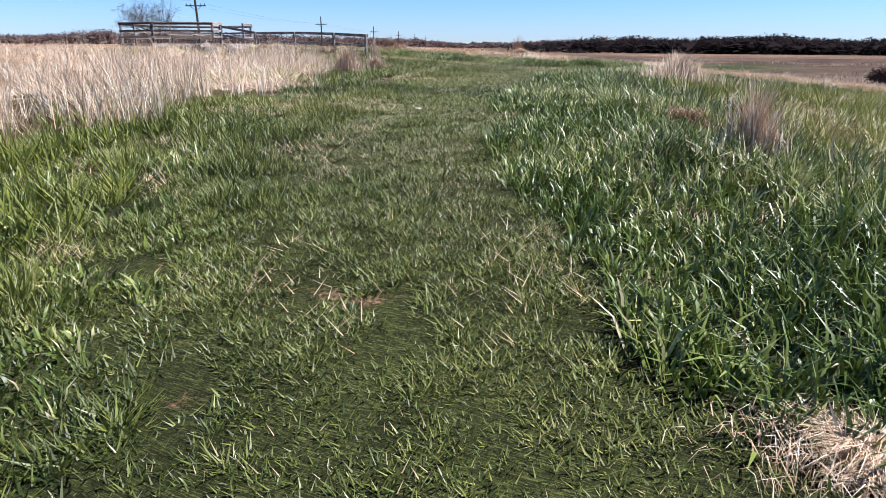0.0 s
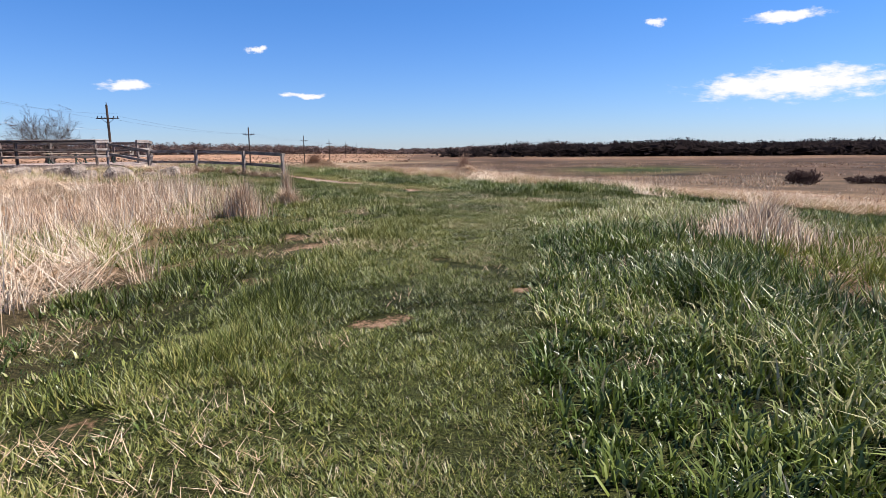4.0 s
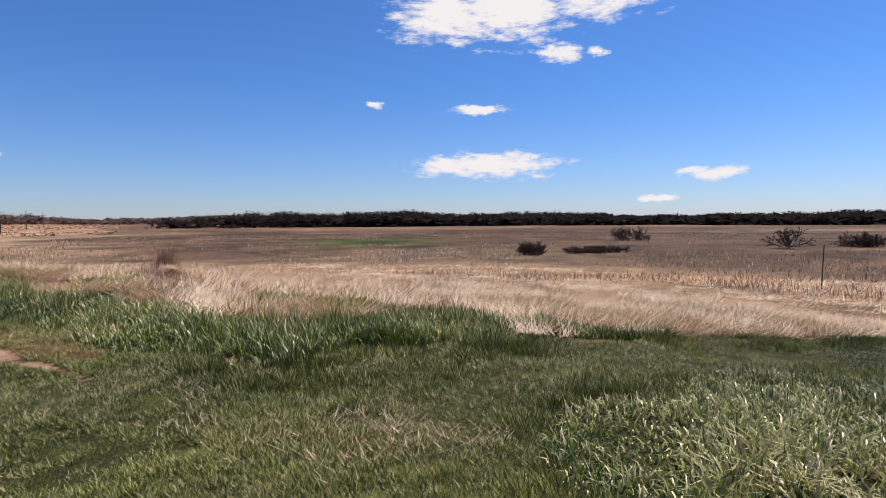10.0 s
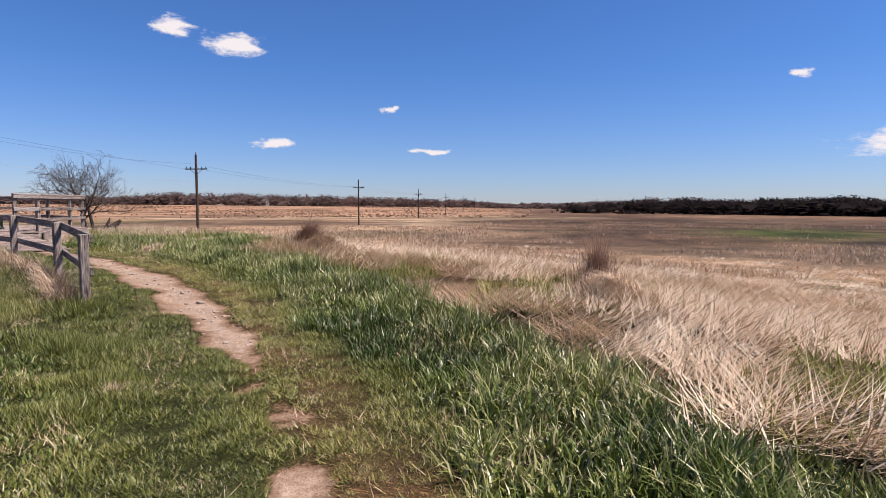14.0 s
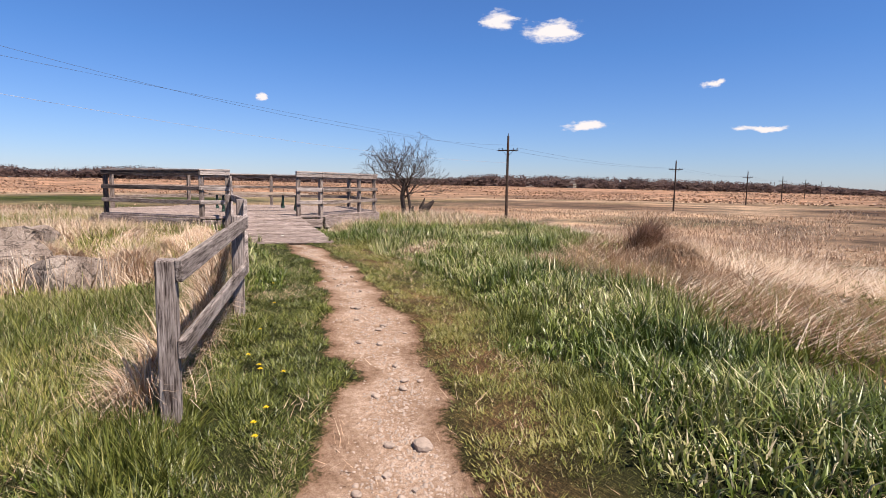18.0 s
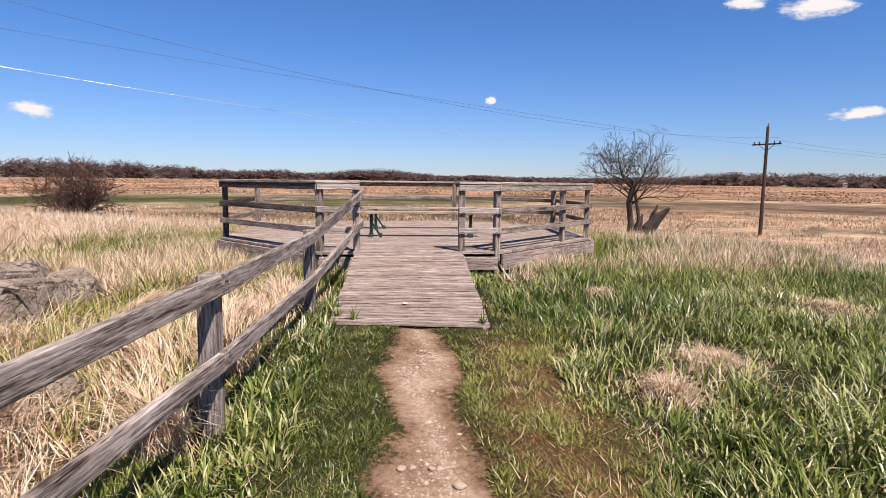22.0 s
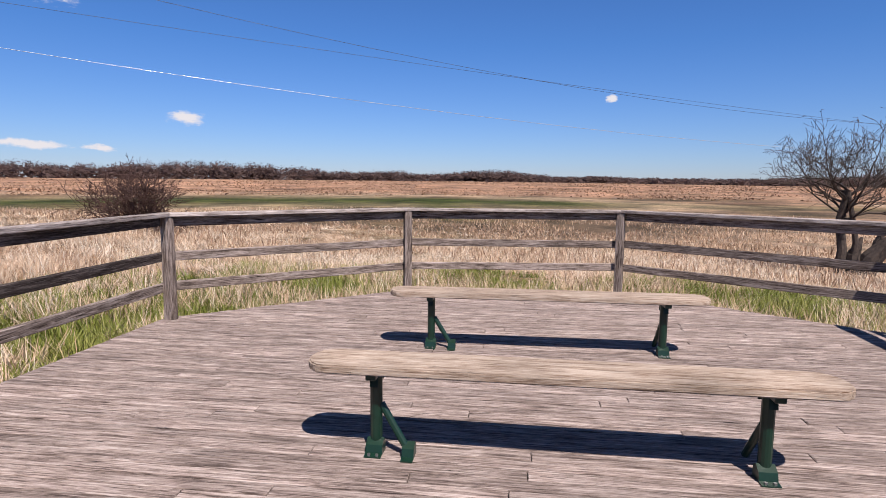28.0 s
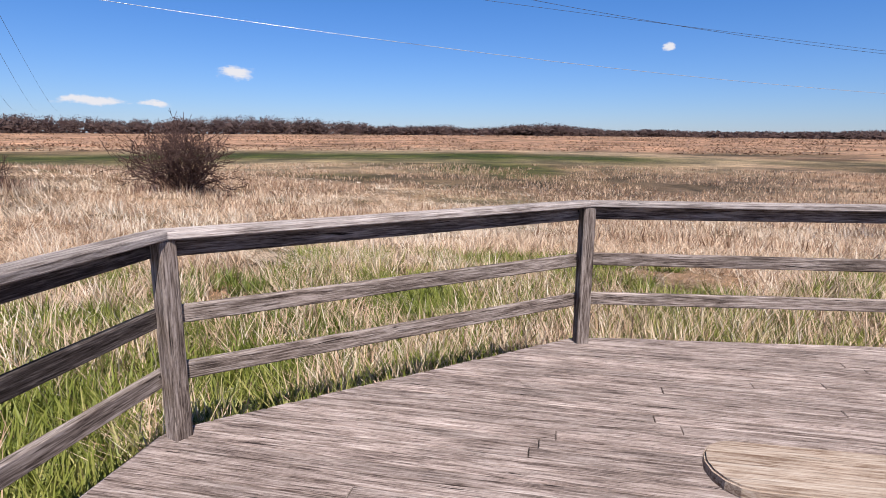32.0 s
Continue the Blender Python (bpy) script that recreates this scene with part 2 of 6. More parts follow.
def wood(name, dark, mid, light, grain=1.0, crack=0.5, spread=0.35):
    """Weathered wood: grain along the piece's own x, checks, blotches, and a tone of its own for each piece."""
    dark, mid, light = dull(dark), dull(mid), dull(light)
    m, nt, out = material(name)
    v = coords(nt, (2.6, 56 * grain, 56 * grain))
    fine = noise_tex(nt, v, 3.0, 7, 0.68, 0.3)
    v2 = coords(nt, (0.7, 12 * grain, 12 * grain))
    bands = noise_tex(nt, v2, 3.0, 5, 0.6, 0.4)
    v3 = coords(nt, (1, 1, 1))
    blot = noise_tex(nt, v3, 2.3, 3)
    g = maths(nt, 'ADD', maths(nt, 'MULTIPLY', fine, 0.6), maths(nt, 'MULTIPLY', bands, 0.4))
    col = ramp(nt, g, [(0.39, dark), (0.49, mid), (0.61, light)])
    oi = nt.nodes.new("ShaderNodeObjectInfo")
    tone = maths(nt, 'MULTIPLY_ADD', oi.outputs["Random"], spread, 1 - spread / 2)
    tone = maths(nt, 'MULTIPLY', tone, maths(nt, 'MULTIPLY_ADD', blot, 1.2, 0.4))
    col = mixc(nt, 1.0, col, tone_rgb(nt, tone), 'MULTIPLY')
    chk = ramp(nt, noise_tex(nt, coords(nt, (1.6, 36 * grain, 36 * grain)), 2.0, 4, 0.6, 0.6), [(0.30, (1, 1, 1)), (0.37, (0, 0, 0))])
    col = mixc(nt, maths(nt, 'MULTIPLY', chk, crack), col, tuple(c * 0.35 for c in dark))
    thin = ramp(nt, noise_tex(nt, coords(nt, (1.9, 48 * grain, 48 * grain)), 2.6, 5, 0.7, 0.4), [(0.34, (1, 1, 1)), (0.45, (0, 0, 0))])
    col = mixc(nt, maths(nt, 'MULTIPLY', thin, crack * 0.8), col, tuple(c * 0.45 for c in dark))
    hgt = maths(nt, 'SUBTRACT', g, maths(nt, 'MULTIPLY', chk, 0.5))
    finish(nt, out, col, 0.85, bump=hgt, bump_d=0.006, spec=0.15)
    return m


def tone_rgb(nt, v):
    c = nt.nodes.new("ShaderNodeCombineColor")
    for i in range(3):
        nt.links.new(v, c.inputs[i])
    return c.outputs[0]


def blade_mat(name, stops, translucent=0.35, rough=0.55, spec=0.3):
    """Grass: each blade takes a colour from the stops by its own tone."""
    m, nt, out = material(name)
    at = nt.nodes.new("ShaderNodeAttribute")
    at.attribute_name = "tone"
    col = ramp(nt, at.outputs["Fac"], [(p, dull(c)) for p, c in stops])
    b = nt.nodes.new("ShaderNodeBsdfPrincipled")
    b.inputs["Roughness"].default_value = rough
    b.inputs["Specular IOR Level"].default_value = spec
    nt.links.new(col, b.inputs["Base Color"])
    t = nt.nodes.new("ShaderNodeBsdfTranslucent")
    nt.links.new(col, t.inputs["Color"])
    mx = nt.nodes.new("ShaderNodeMixShader")
    mx.inputs[0].default_value = translucent
    nt.links.new(b.outputs[0], mx.inputs[1])
    nt.links.new(t.outputs[0], mx.inputs[2])
    nt.links.new(mx.outputs[0], out.inputs[0])
    return m


def plain(name, color, rough=0.6, metal=0.0, var=0.3, scale=8.0, bump_d=0.004, spec=0.3):
    m, nt, out = material(name)
    v = coords(nt)
    a = noise_tex(nt, v, scale, 5)
    b = noise_tex(nt, v, scale * 6, 3)
    f = maths(nt, 'ADD', maths(nt, 'MULTIPLY', a, 0.65), maths(nt, 'MULTIPLY', b, 0.35))
    color = dull(color)
    lo, hi = tuple(c * (1 - var) for c in color), tuple(min(1, c * (1 + var)) for c in color)
    finish(nt, out, ramp(nt, f, [(0.3, lo), (0.7, hi)]), rough, metal, f, bump_d, spec)
    return m


DECK_WOOD = wood("deck_wood", (0.085, 0.060, 0.052), (0.36, 0.278, 0.245), (0.66, 0.555, 0.51), 1.0, 1.0, 0.32)
RAIL_WOOD = wood("rail_wood", (0.05, 0.034, 0.028), (0.255, 0.20, 0.172), (0.56, 0.475, 0.43), 0.8, 1.0, 0.35)
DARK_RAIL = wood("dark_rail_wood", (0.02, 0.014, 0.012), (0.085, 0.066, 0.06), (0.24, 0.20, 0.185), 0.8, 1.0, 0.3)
CAP_WOOD = wood("bleached_cap_wood", (0.16, 0.125, 0.11), (0.45, 0.385, 0.355), (0.72, 0.64, 0.60), 0.8, 0.8, 0.25)
FENCE_WOOD = wood("fence_wood", (0.05, 0.035, 0.03), (0.29, 0.24, 0.22), (0.58, 0.51, 0.475), 0.7, 1.0, 0.3)
BENCH_WOOD = wood("bench_wood", (0.20, 0.125, 0.085), (0.46, 0.355, 0.275), (0.64, 0.535, 0.445), 0.7, 0.4, 0.1)
POLE_DARK = wood("pole_dark", (0.035, 0.025, 0.02), (0.075, 0.05, 0.04), (0.12, 0.085, 0.065), 0.3, 0.5)
POLE_PALE = wood("pole_pale", (0.28, 0.23, 0.19), (0.46, 0.39, 0.33), (0.60, 0.53, 0.46), 0.3, 0.6)
SCREW = plain("rusty_screw", (0.06, 0.045, 0.04), 0.6, 0.5, 0.3, 30, 0.0005)
GREEN_STEEL = plain("green_enamel", (0.006, 0.036, 0.022), 0.35, 0.0, 0.25, 20, 0.001, 0.5)
STEEL = plain("galvanised_steel", (0.5, 0.5, 0.5), 0.4, 0.9, 0.2, 30, 0.0005)
PEBBLE = plain("pebble", (0.46, 0.365, 0.30), 0.85, 0, 0.35, 12, 0.004)
BARK = plain("grey_bark", (0.085, 0.065, 0.055), 0.95, 0, 0.4, 9, 0.01)
TWIG = plain("reddish_twig", (0.10, 0.055, 0.045), 0.9, 0, 0.4, 9, 0.002)
WIRE = plain("wire_metal", (0.10, 0.11, 0.13), 0.5, 0.6, 0.1, 3, 0.0005)
# the glint of sun along this wire is put into its pale colour
WIRE_SUNLIT = plain("sunlit_wire", (0.75, 0.77, 0.8), 0.3, 0.5, 0.1, 3, 0.0005)
GLASS_BROWN = plain("insulator_glaze", (0.06, 0.045, 0.04), 0.25, 0, 0.2, 10, 0.0005, 0.5)
YELLOW = plain("yellow_petal", (0.85, 0.62, 0.01), 0.6, 0, 0.1, 30, 0.001)
PAPER = plain("pale_scrap", (0.8, 0.78, 0.7), 0.8, 0, 0.1, 20, 0.002)
PLASTER = plain("house_wall", (0.62, 0.58, 0.52), 0.9, 0, 0.1, 1, 0.01)
SHINGLE = plain("house_roof", (0.16, 0.13, 0.12), 0.9, 0, 0.2, 1, 0.01)
PANE = plain("dark_pane", (0.03, 0.04, 0.05), 0.1, 0, 0.1, 1, 0.0001, 0.6)
TAG = plain("dark_tag", (0.03, 0.03, 0.03), 0.6, 0, 0.2, 9, 0.001)

TURF = blade_mat("turf_blades", [(0.0, (0.022, 0.040, 0.008)), (0.35, (0.125, 0.155, 0.026)), (0.62, (0.275, 0.290, 0.070)), (0.76, (0.38, 0.34, 0.10)), (0.82, (0.46, 0.36, 0.20)), (1.0, (0.70, 0.57, 0.40))], 0.1, 0.45, 0.4)
LUSH = blade_mat("lush_blades", [(0.0, (0.022, 0.045, 0.008)), (0.4, (0.105, 0.158, 0.024)), (0.8, (0.29, 0.345, 0.075)), (0.93, (0.50, 0.49, 0.20)), (1.0, (0.68, 0.57, 0.39))], 0.14, 0.4, 0.5)
STRAW = blade_mat("straw_blades", [(0.0, (0.33, 0.195, 0.12)), (0.35, (0.72, 0.49, 0.325)), (0.75, (0.90, 0.705, 0.52)), (1.0, (1.0, 0.89, 0.74))], 0.12, 0.6)
OLIVE = blade_mat("olive_blades", [(0.0, (0.09, 0.125, 0.018)), (0.4, (0.27, 0.30, 0.05)), (0.7, (0.52, 0.47, 0.16)), (1.0, (0.80, 0.66, 0.42))], 0.14, 0.5)
RUSSET = blade_mat("russet_blades", [(0.0, (0.20, 0.105, 0.068)), (0.5, (0.42, 0.25, 0.175)), (1.0, (0.66, 0.46, 0.34))], 0.25, 0.7)
CEDAR = blade_mat("cedar_sprays", [(0.0, (0.020, 0.020, 0.010)), (0.6, (0.050, 0.045, 0.020)), (0.88, (0.10, 0.075, 0.032)), (1.0, (0.17, 0.105, 0.05))], 0.1, 0.9, 0.05)
WOODS = blade_mat("bare_woods", [(0.0, (0.15, 0.105, 0.097)), (0.5, (0.225, 0.160, 0.147)), (1.0, (0.32, 0.235, 0.21))], 0.5, 0.9, 0.0)
# cloud shadow over the far ridge is put into these dark colours
SHADED_WOODS = blade_mat("cloud_shaded_woods", [(0.0, (0.032, 0.025, 0.026)), (0.6, (0.052, 0.041, 0.042)), (1.0, (0.085, 0.066, 0.064))], 0.45, 0.9, 0.0)


def ground_mat():
    m, nt, out = material("ground")
    tc = nt.nodes.new("ShaderNodeTexCoord")
    p = tc.outputs["Object"]
    at = nt.nodes.new("ShaderNodeAttribute")
    at.attribute_name = "cover"
    dirt = nt.nodes.new("ShaderNodeAttribute")
    dirt.attribute_name = "dirt"
    fine = noise_tex(nt, p, 28, 6, 0.65)
    mid = noise_tex(nt, p, 3.0, 5, 0.6)
    big = noise_tex(nt, p, 0.12, 6, 0.65)
    mp = node(nt, "Mapping")
    mp.inputs["Scale"].default_value = (0.35, 0.35, 1)
    nt.links.new(p, mp.inputs["Vector"])
    tuss = noise_tex(nt, mp.outputs[0], 2.2, 6, 0.7)
    f = maths(nt, 'ADD', maths(nt, 'MULTIPLY', fine, 0.25), maths(nt, 'ADD', maths(nt, 'MULTIPLY', mid, 0.3), maths(nt, 'MULTIPLY', tuss, 0.45)))
    grit = noise_tex(nt, p, 95, 4, 0.7)
    f = maths(nt, 'ADD', maths(nt, 'MULTIPLY', f, 0.62), maths(nt, 'MULTIPLY', grit, 0.38))
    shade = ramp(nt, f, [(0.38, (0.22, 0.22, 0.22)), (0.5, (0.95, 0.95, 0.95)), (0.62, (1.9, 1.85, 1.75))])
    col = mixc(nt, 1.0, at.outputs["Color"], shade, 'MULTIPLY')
    col = mixc(nt, 0.9, col, ramp(nt, big, [(0.36, (0.66, 0.66, 0.64)), (0.5, (0.97, 0.97, 0.97)), (0.64, (1.3, 1.27, 1.24))]), 'MULTIPLY')
    # long streaks of sedge, reed and wet mud that lie across the marsh
    sp = node(nt, "SeparateXYZ")
    nt.links.new(p, sp.inputs[0])
    ex, ey = maths(nt, 'ADD', sp.outputs[0], 8.0), maths(nt, 'SUBTRACT', sp.outputs[1], 10.0)
    away = maths(nt, 'SQRT', maths(nt, 'ADD', maths(nt, 'MULTIPLY', ex, ex), maths(nt, 'MULTIPLY', ey, ey)))
    pol = node(nt, "CombineXYZ")
    nt.links.new(maths(nt, 'MULTIPLY', away, 0.075), pol.inputs[0])
    nt.links.new(maths(nt, 'MULTIPLY', maths(nt, 'ARCTAN2', ey, ex), 9.0), pol.inputs[1])
    streak = noise_tex(nt, pol.outputs[0], 1.0, 6, 0.68, 0.6)
    outside = ramp(nt, maths(nt, 'MULTIPLY', away, 0.005), [(0.15, (0, 0, 0)), (0.4, (1, 1, 1))])
    col = mixc(nt, outside, col, mixc(nt, 1.0, col, ramp(nt, streak, [(0.36, (0.42, 0.44, 0.42)), (0.48, (0.9, 0.9, 0.9)), (0.62, (1.45, 1.38, 1.3))]), 'MULTIPLY'))
    # matted fibres of dead grass, lying three ways over the soil
    mat = None
    for turn in (0.3, 1.4, 2.5):
        mp = node(nt, "Mapping")
        mp.inputs["Rotation"].default_value = (0, 0, turn)
        mp.inputs["Scale"].default_value = (16, 190, 1)
        nt.links.new(p, mp.inputs["Vector"])
        one = noise_tex(nt, mp.outputs[0], 1.0, 2, 0.5, 1.2)
        mat = one if mat is None else maths(nt, 'MAXIMUM', mat, one)
    thatch = mixc(nt, 1.0, col, ramp(nt, mat, [(0.52, (0.45, 0.45, 0.42)), (0.60, (1.0, 1.0, 0.95)), (0.70, (3.6, 3.2, 3.0))]), 'MULTIPLY')
    upland = ramp(nt, maths(nt, 'MULTIPLY', away, 0.01), [(0.25, (1, 1, 1)), (0.5, (0, 0, 0))])
    col = mixc(nt, maths(nt, 'MULTIPLY', upland, 0.85), col, thatch)
    speck = noise_tex(nt, p, 210, 3, 0.6)
    soil = ramp(nt, maths(nt, 'ADD', maths(nt, 'MULTIPLY', speck, 0.45), maths(nt, 'ADD', maths(nt, 'MULTIPLY', fine, 0.3), maths(nt, 'MULTIPLY', mid, 0.25))),
                [(0.36, (0.125, 0.076, 0.048)), (0.5, (0.28, 0.19, 0.135)), (0.62, (0.48, 0.375, 0.30))])
    core = ramp(nt, maths(nt, 'ADD', dirt.outputs["Fac"], maths(nt, 'MULTIPLY_ADD', mid, 0.6, -0.3)), [(0.5, (0.50, 0.42, 0.36)), (0.95, (1.0, 1.0, 1.0))])
    soil = mixc(nt, 1.0, soil, core, 'MULTIPLY')
    edge = maths(nt, 'ADD', dirt.outputs["Fac"], maths(nt, 'MULTIPLY_ADD', maths(nt, 'ADD', mid, fine), 0.75, -0.75))
    col = mixc(nt, ramp(nt, edge, [(0.42, (0, 0, 0)), (0.58, (1, 1, 1))]), col, soil)
    finish(nt, out, col, 0.95, bump=maths(nt, 'ADD', fine, mid), bump_d=0.02, spec=0.1)
    return m


GROUND = ground_mat()


def rock_mat():
    """Granite: mottled faces, pale lichen, dark seams and pits."""
    m, nt, out = material("granite")
    v = coords(nt)
    big = noise_tex(nt, v, 3.5, 6, 0.7)
    grain = noise_tex(nt, v, 45, 4, 0.7)
    seam = noise_tex(nt, v, 5.0, 3, 0.5)
    f = maths(nt, 'ADD', maths(nt, 'MULTIPLY', big, 0.55), maths(nt, 'MULTIPLY', grain, 0.45))
    col = ramp(nt, f, [(0.36, dull((0.12, 0.09, 0.075))), (0.48, dull((0.34, 0.27, 0.225))), (0.57, dull((0.50, 0.42, 0.36))), (0.66, dull((0.74, 0.66, 0.58)))])
    crack = maths(nt, 'ABSOLUTE', maths(nt, 'SUBTRACT', seam, 0.5))
    col = mixc(nt, 1.0, col, ramp(nt, crack, [(0.0, (0.25, 0.24, 0.23)), (0.03, (1, 1, 1))]), 'MULTIPLY')
    finish(nt, out, col, 0.92, bump=maths(nt, 'ADD', f, maths(nt, 'MULTIPLY', crack, 1.5)), bump_d=0.05, spec=0.2)
    return m


ROCK = rock_mat()


# ---- builders ----
def obj(name, bm, mat, m=None):
    me = bpy.data.meshes.new(name)
    bm.to_mesh(me)
    bm.free()
    me.materials.append(mat)
    ob = new(name, me)
    if m is not None:
        ob.matrix_basis = m
    return ob


def part(name, bm, mat, parent, label="", m=None):
    ob = obj(name, bm, mat, m)
    return under(ob, parent, label)


def under(ob, parent, label=""):
    ob.parent = parent
    ob.matrix_parent_inverse = parent.matrix_basis.inverted()
    if label:
        tagged(ob, label)
    return ob


def thing(name, loc, label, category, group="", kind=""):
    e = new(name)
    e.empty_display_size = 0.2
    e.matrix_basis = Matrix.Translation(loc)
    return tagged(e, label, category, group, kind)


def box_bm(sx, sy, sz, bevel=0.006, jitter=0.0):
    bm = bmesh.new()
    bmesh.ops.create_cube(bm, size=1.0)
    for v in bm.verts:
        v.co = Vector((v.co.x * sx, v.co.y * sy, v.co.z * sz))
        if jitter:
            v.co += Vector((random.uniform(-jitter, jitter) for _ in range(3)))
    if bevel:
        bmesh.ops.bevel(bm, geom=bm.edges[:], offset=bevel, segments=1, affect='EDGES')
    return bm


def along(p, q, up=(0, 0, 1)):
    """A pose whose x runs from p to q, at their middle, with z as near up as can be."""
    p, q = Vector(p), Vector(q)
    x = (q - p).normalized()
    y = Vector(up).cross(x)
    y = y.normalized() if y.length > 1e-4 else Vector((0, 1, 0))
    z = x.cross(y)
    return Matrix.Translation((p + q) / 2) @ Matrix((x, y, z)).transposed().to_4x4()


def beam(name, p, q, wide, high, mat, parent, label="", bevel=0.006, up=(0, 0, 1)):
    """A sawn board from p to q (its middle line)."""
    return part(name, box_bm((Vector(q) - Vector(p)).length, wide, high, bevel, 0.002), mat, parent, label, along(p, q, up))


def tube_bm(bm, pts, radii, sides=6):
    """A tapered tube along points, added to bm."""
    rings = []
    for i, p in enumerate(pts):
        d = (pts[min(i + 1, len(pts) - 1)] - pts[max(i - 1, 0)]).normalized()
        a = d.orthogonal().normalized()
        b = d.cross(a)
        rings.append([bm.verts.new(p + (a * math.cos(k * math.tau / sides) + b * math.sin(k * math.tau / sides)) * radii[i]) for k in range(sides)])
    for r, s in zip(rings[:-1], rings[1:]):
        for k in range(sides):
            bm.faces.new((r[k], r[(k + 1) % sides], s[(k + 1) % sides], s[k]))
    bm.faces.new(rings[0][::-1])
    bm.faces.new(rings[-1])
    return bm


def cyl_bm(p, q, r0, r1, sides=12):
    return tube_bm(bmesh.new(), [Vector(p), Vector(q)], [r0, r1], sides)


def quick_mesh(name, verts, corner, size, mat, tone=None):
    """A mesh straight from arrays; corner: vertex of each face corner; size: corners of each face."""
    me = bpy.data.meshes.new(name)
    me.vertices.add(len(verts))
    me.vertices.foreach_set("co", np.ascontiguousarray(verts, np.float32).ravel())
    me.loops.add(len(corner))
    me.loops.foreach_set("vertex_index", np.ascontiguousarray(corner, np.int32))
    me.polygons.add(len(size))
    me.polygons.foreach_set("loop_start", np.r_[0, np.cumsum(size)[:-1]].astype(np.int32))
    if tone is not None:
        me.attributes.new("tone", 'FLOAT', 'FACE').data.foreach_set("value", np.ascontiguousarray(tone, np.float32))
    me.materials.append(mat)
    me.update(calc_edges=True)
    me.validate()
    return me


RNG = np.random.RandomState(11)


def blades(name, x, y, length, width, lean, mat, tone, label, category="grass", heading=None, spread=math.pi, sink=0.01, z=None, curl=1.0, simple=False, stiff=0.45):
    """Bent blades of grass, one quad and one tip each, standing on the ground."""
    n = len(x)
    z = (ground_z(x, y) if z is None else z) - sink
    a = RNG.rand(n) * math.tau if heading is None else heading + RNG.uniform(-spread, spread, n)
    dx, dy = np.cos(a), np.sin(a)
    wa = a + RNG.uniform(0.6, 2.5, n)
    wx, wy = np.cos(wa) * width / 2, np.sin(wa) * width / 2
    l1, l2 = lean * stiff, lean * (1 + 0.5 * curl * RNG.rand(n))
    mx, mz = np.sin(l1) * length * 0.55, np.cos(l1) * length * 0.55
    tx, tz = mx + np.sin(l2) * length * 0.5, mz + np.cos(l2) * length * 0.5
    if simple:
        V = np.stack([x - wx, y - wy, z, x + wx, y + wy, z, x + dx * tx, y + dy * tx, z + np.maximum(tz, 0.012)], 1).reshape(-1, 3)
        me = quick_mesh(name, V, np.arange(3 * n), np.full(n, 3), mat, np.clip(tone, 0, 1))
        return tagged(new(name, me), label, category, "", "stuff")
    V = np.empty((n, 5, 3))
    V[:, 0] = np.stack([x - wx, y - wy, z], 1)
    V[:, 1] = np.stack([x + wx, y + wy, z], 1)
    V[:, 2] = np.stack([x + dx * mx + wx * .8, y + dy * mx + wy * .8, z + mz], 1)
    V[:, 3] = np.stack([x + dx * mx - wx * .8, y + dy * mx - wy * .8, z + mz], 1)
    V[:, 4] = np.stack([x + dx * tx, y + dy * tx, z + np.maximum(tz, 0.01)], 1)
    C = (np.arange(n)[:, None] * 5 + np.array([0, 1, 2, 3, 3, 2, 4])).ravel()
    S = np.tile([4, 3], n)
    me = quick_mesh(name, V.reshape(-1, 3), C, S, mat, np.repeat(np.clip(tone, 0, 1), 2))
    return tagged(new(name, me), label, category, "", "stuff")


# ---- ground ----
TURF_BEHIND = [(-6.6, 12.6), (-8.5, 11.9), (-11.5, 12.4), (-11.4, 14.4), (-10.9, 15.2), (-11, 15.75), (-9.6, 15.6), (-7.6, 14.7)]
BY_FENCE = [(-11.5, 12.4), (-11.4, 14.4), (-10.9, 15.2), (-11.2, 15.7), (-14.6, 16.7), (-17.2, 17.1), (-19.6, 15.2), (-22.4, 15.4), (-26, 12), (-18, 11.5)]
LUSH_RIGHT = [(5.6, -9.5), (5.05, -6.8), (4.1, -4.3), (2.95, -1.3), (2.6, 0), (2.2, 3), (2.3, 5), (2.75, 7.2), (3.5, 8.8), (4.4, 9.5), (5.7, 10.1), (7.9, 10.6), (10.5, 11), (9.8, 9.5), (6.2, 6), (4.6, 4.2), (4.75, 2), (5.0, .5), (6.4, -3), (7.6, -9.5)]
LUSH_FRONT = [(-19.3, 22.7), (-17.25, 19.2), (-14.9, 18.75), (-13.4, 19.0), (-11.0, 18.75), (-8.0, 17.85), (-6.2, 17.0), (-5.2, 16.4), (-2.4, 14.1), (-.5, 12.3), (.7, 11.5), (3.2, 12.3), (6.2, 13.0), (7.3, 13.6), (5.15, 13.5), (3.4, 13.8), (1.7, 14.1), (.7, 13.9), (-.7, 14.5), (-2.3, 16.4), (-4.5, 18.1), (-7.7, 19.9), (-10.6, 21.0), (-12, 23.4), (-16, 29.5), (-24, 30), (-24, 25.6)]
DIRT = [(-14.2, 17.95, .27), (-13.0, 17.8, .25), (-11.7, 17.62, .26), (-10.35, 17.17, .32), (-9.0, 16.8, .34), (-7.5, 16.25, .39), (-6.5, 15.75, .37), (-5.6, 15.2, .32), (-4.7, 14.6, .29), (-4.0, 14.15, .16), (-3.0, 13.45, .16), (-2.25, 12.7, .17), (-1.68, 12.1, .15), (-1.25, 11.79, .09), (-.7, 11.2, .07)]
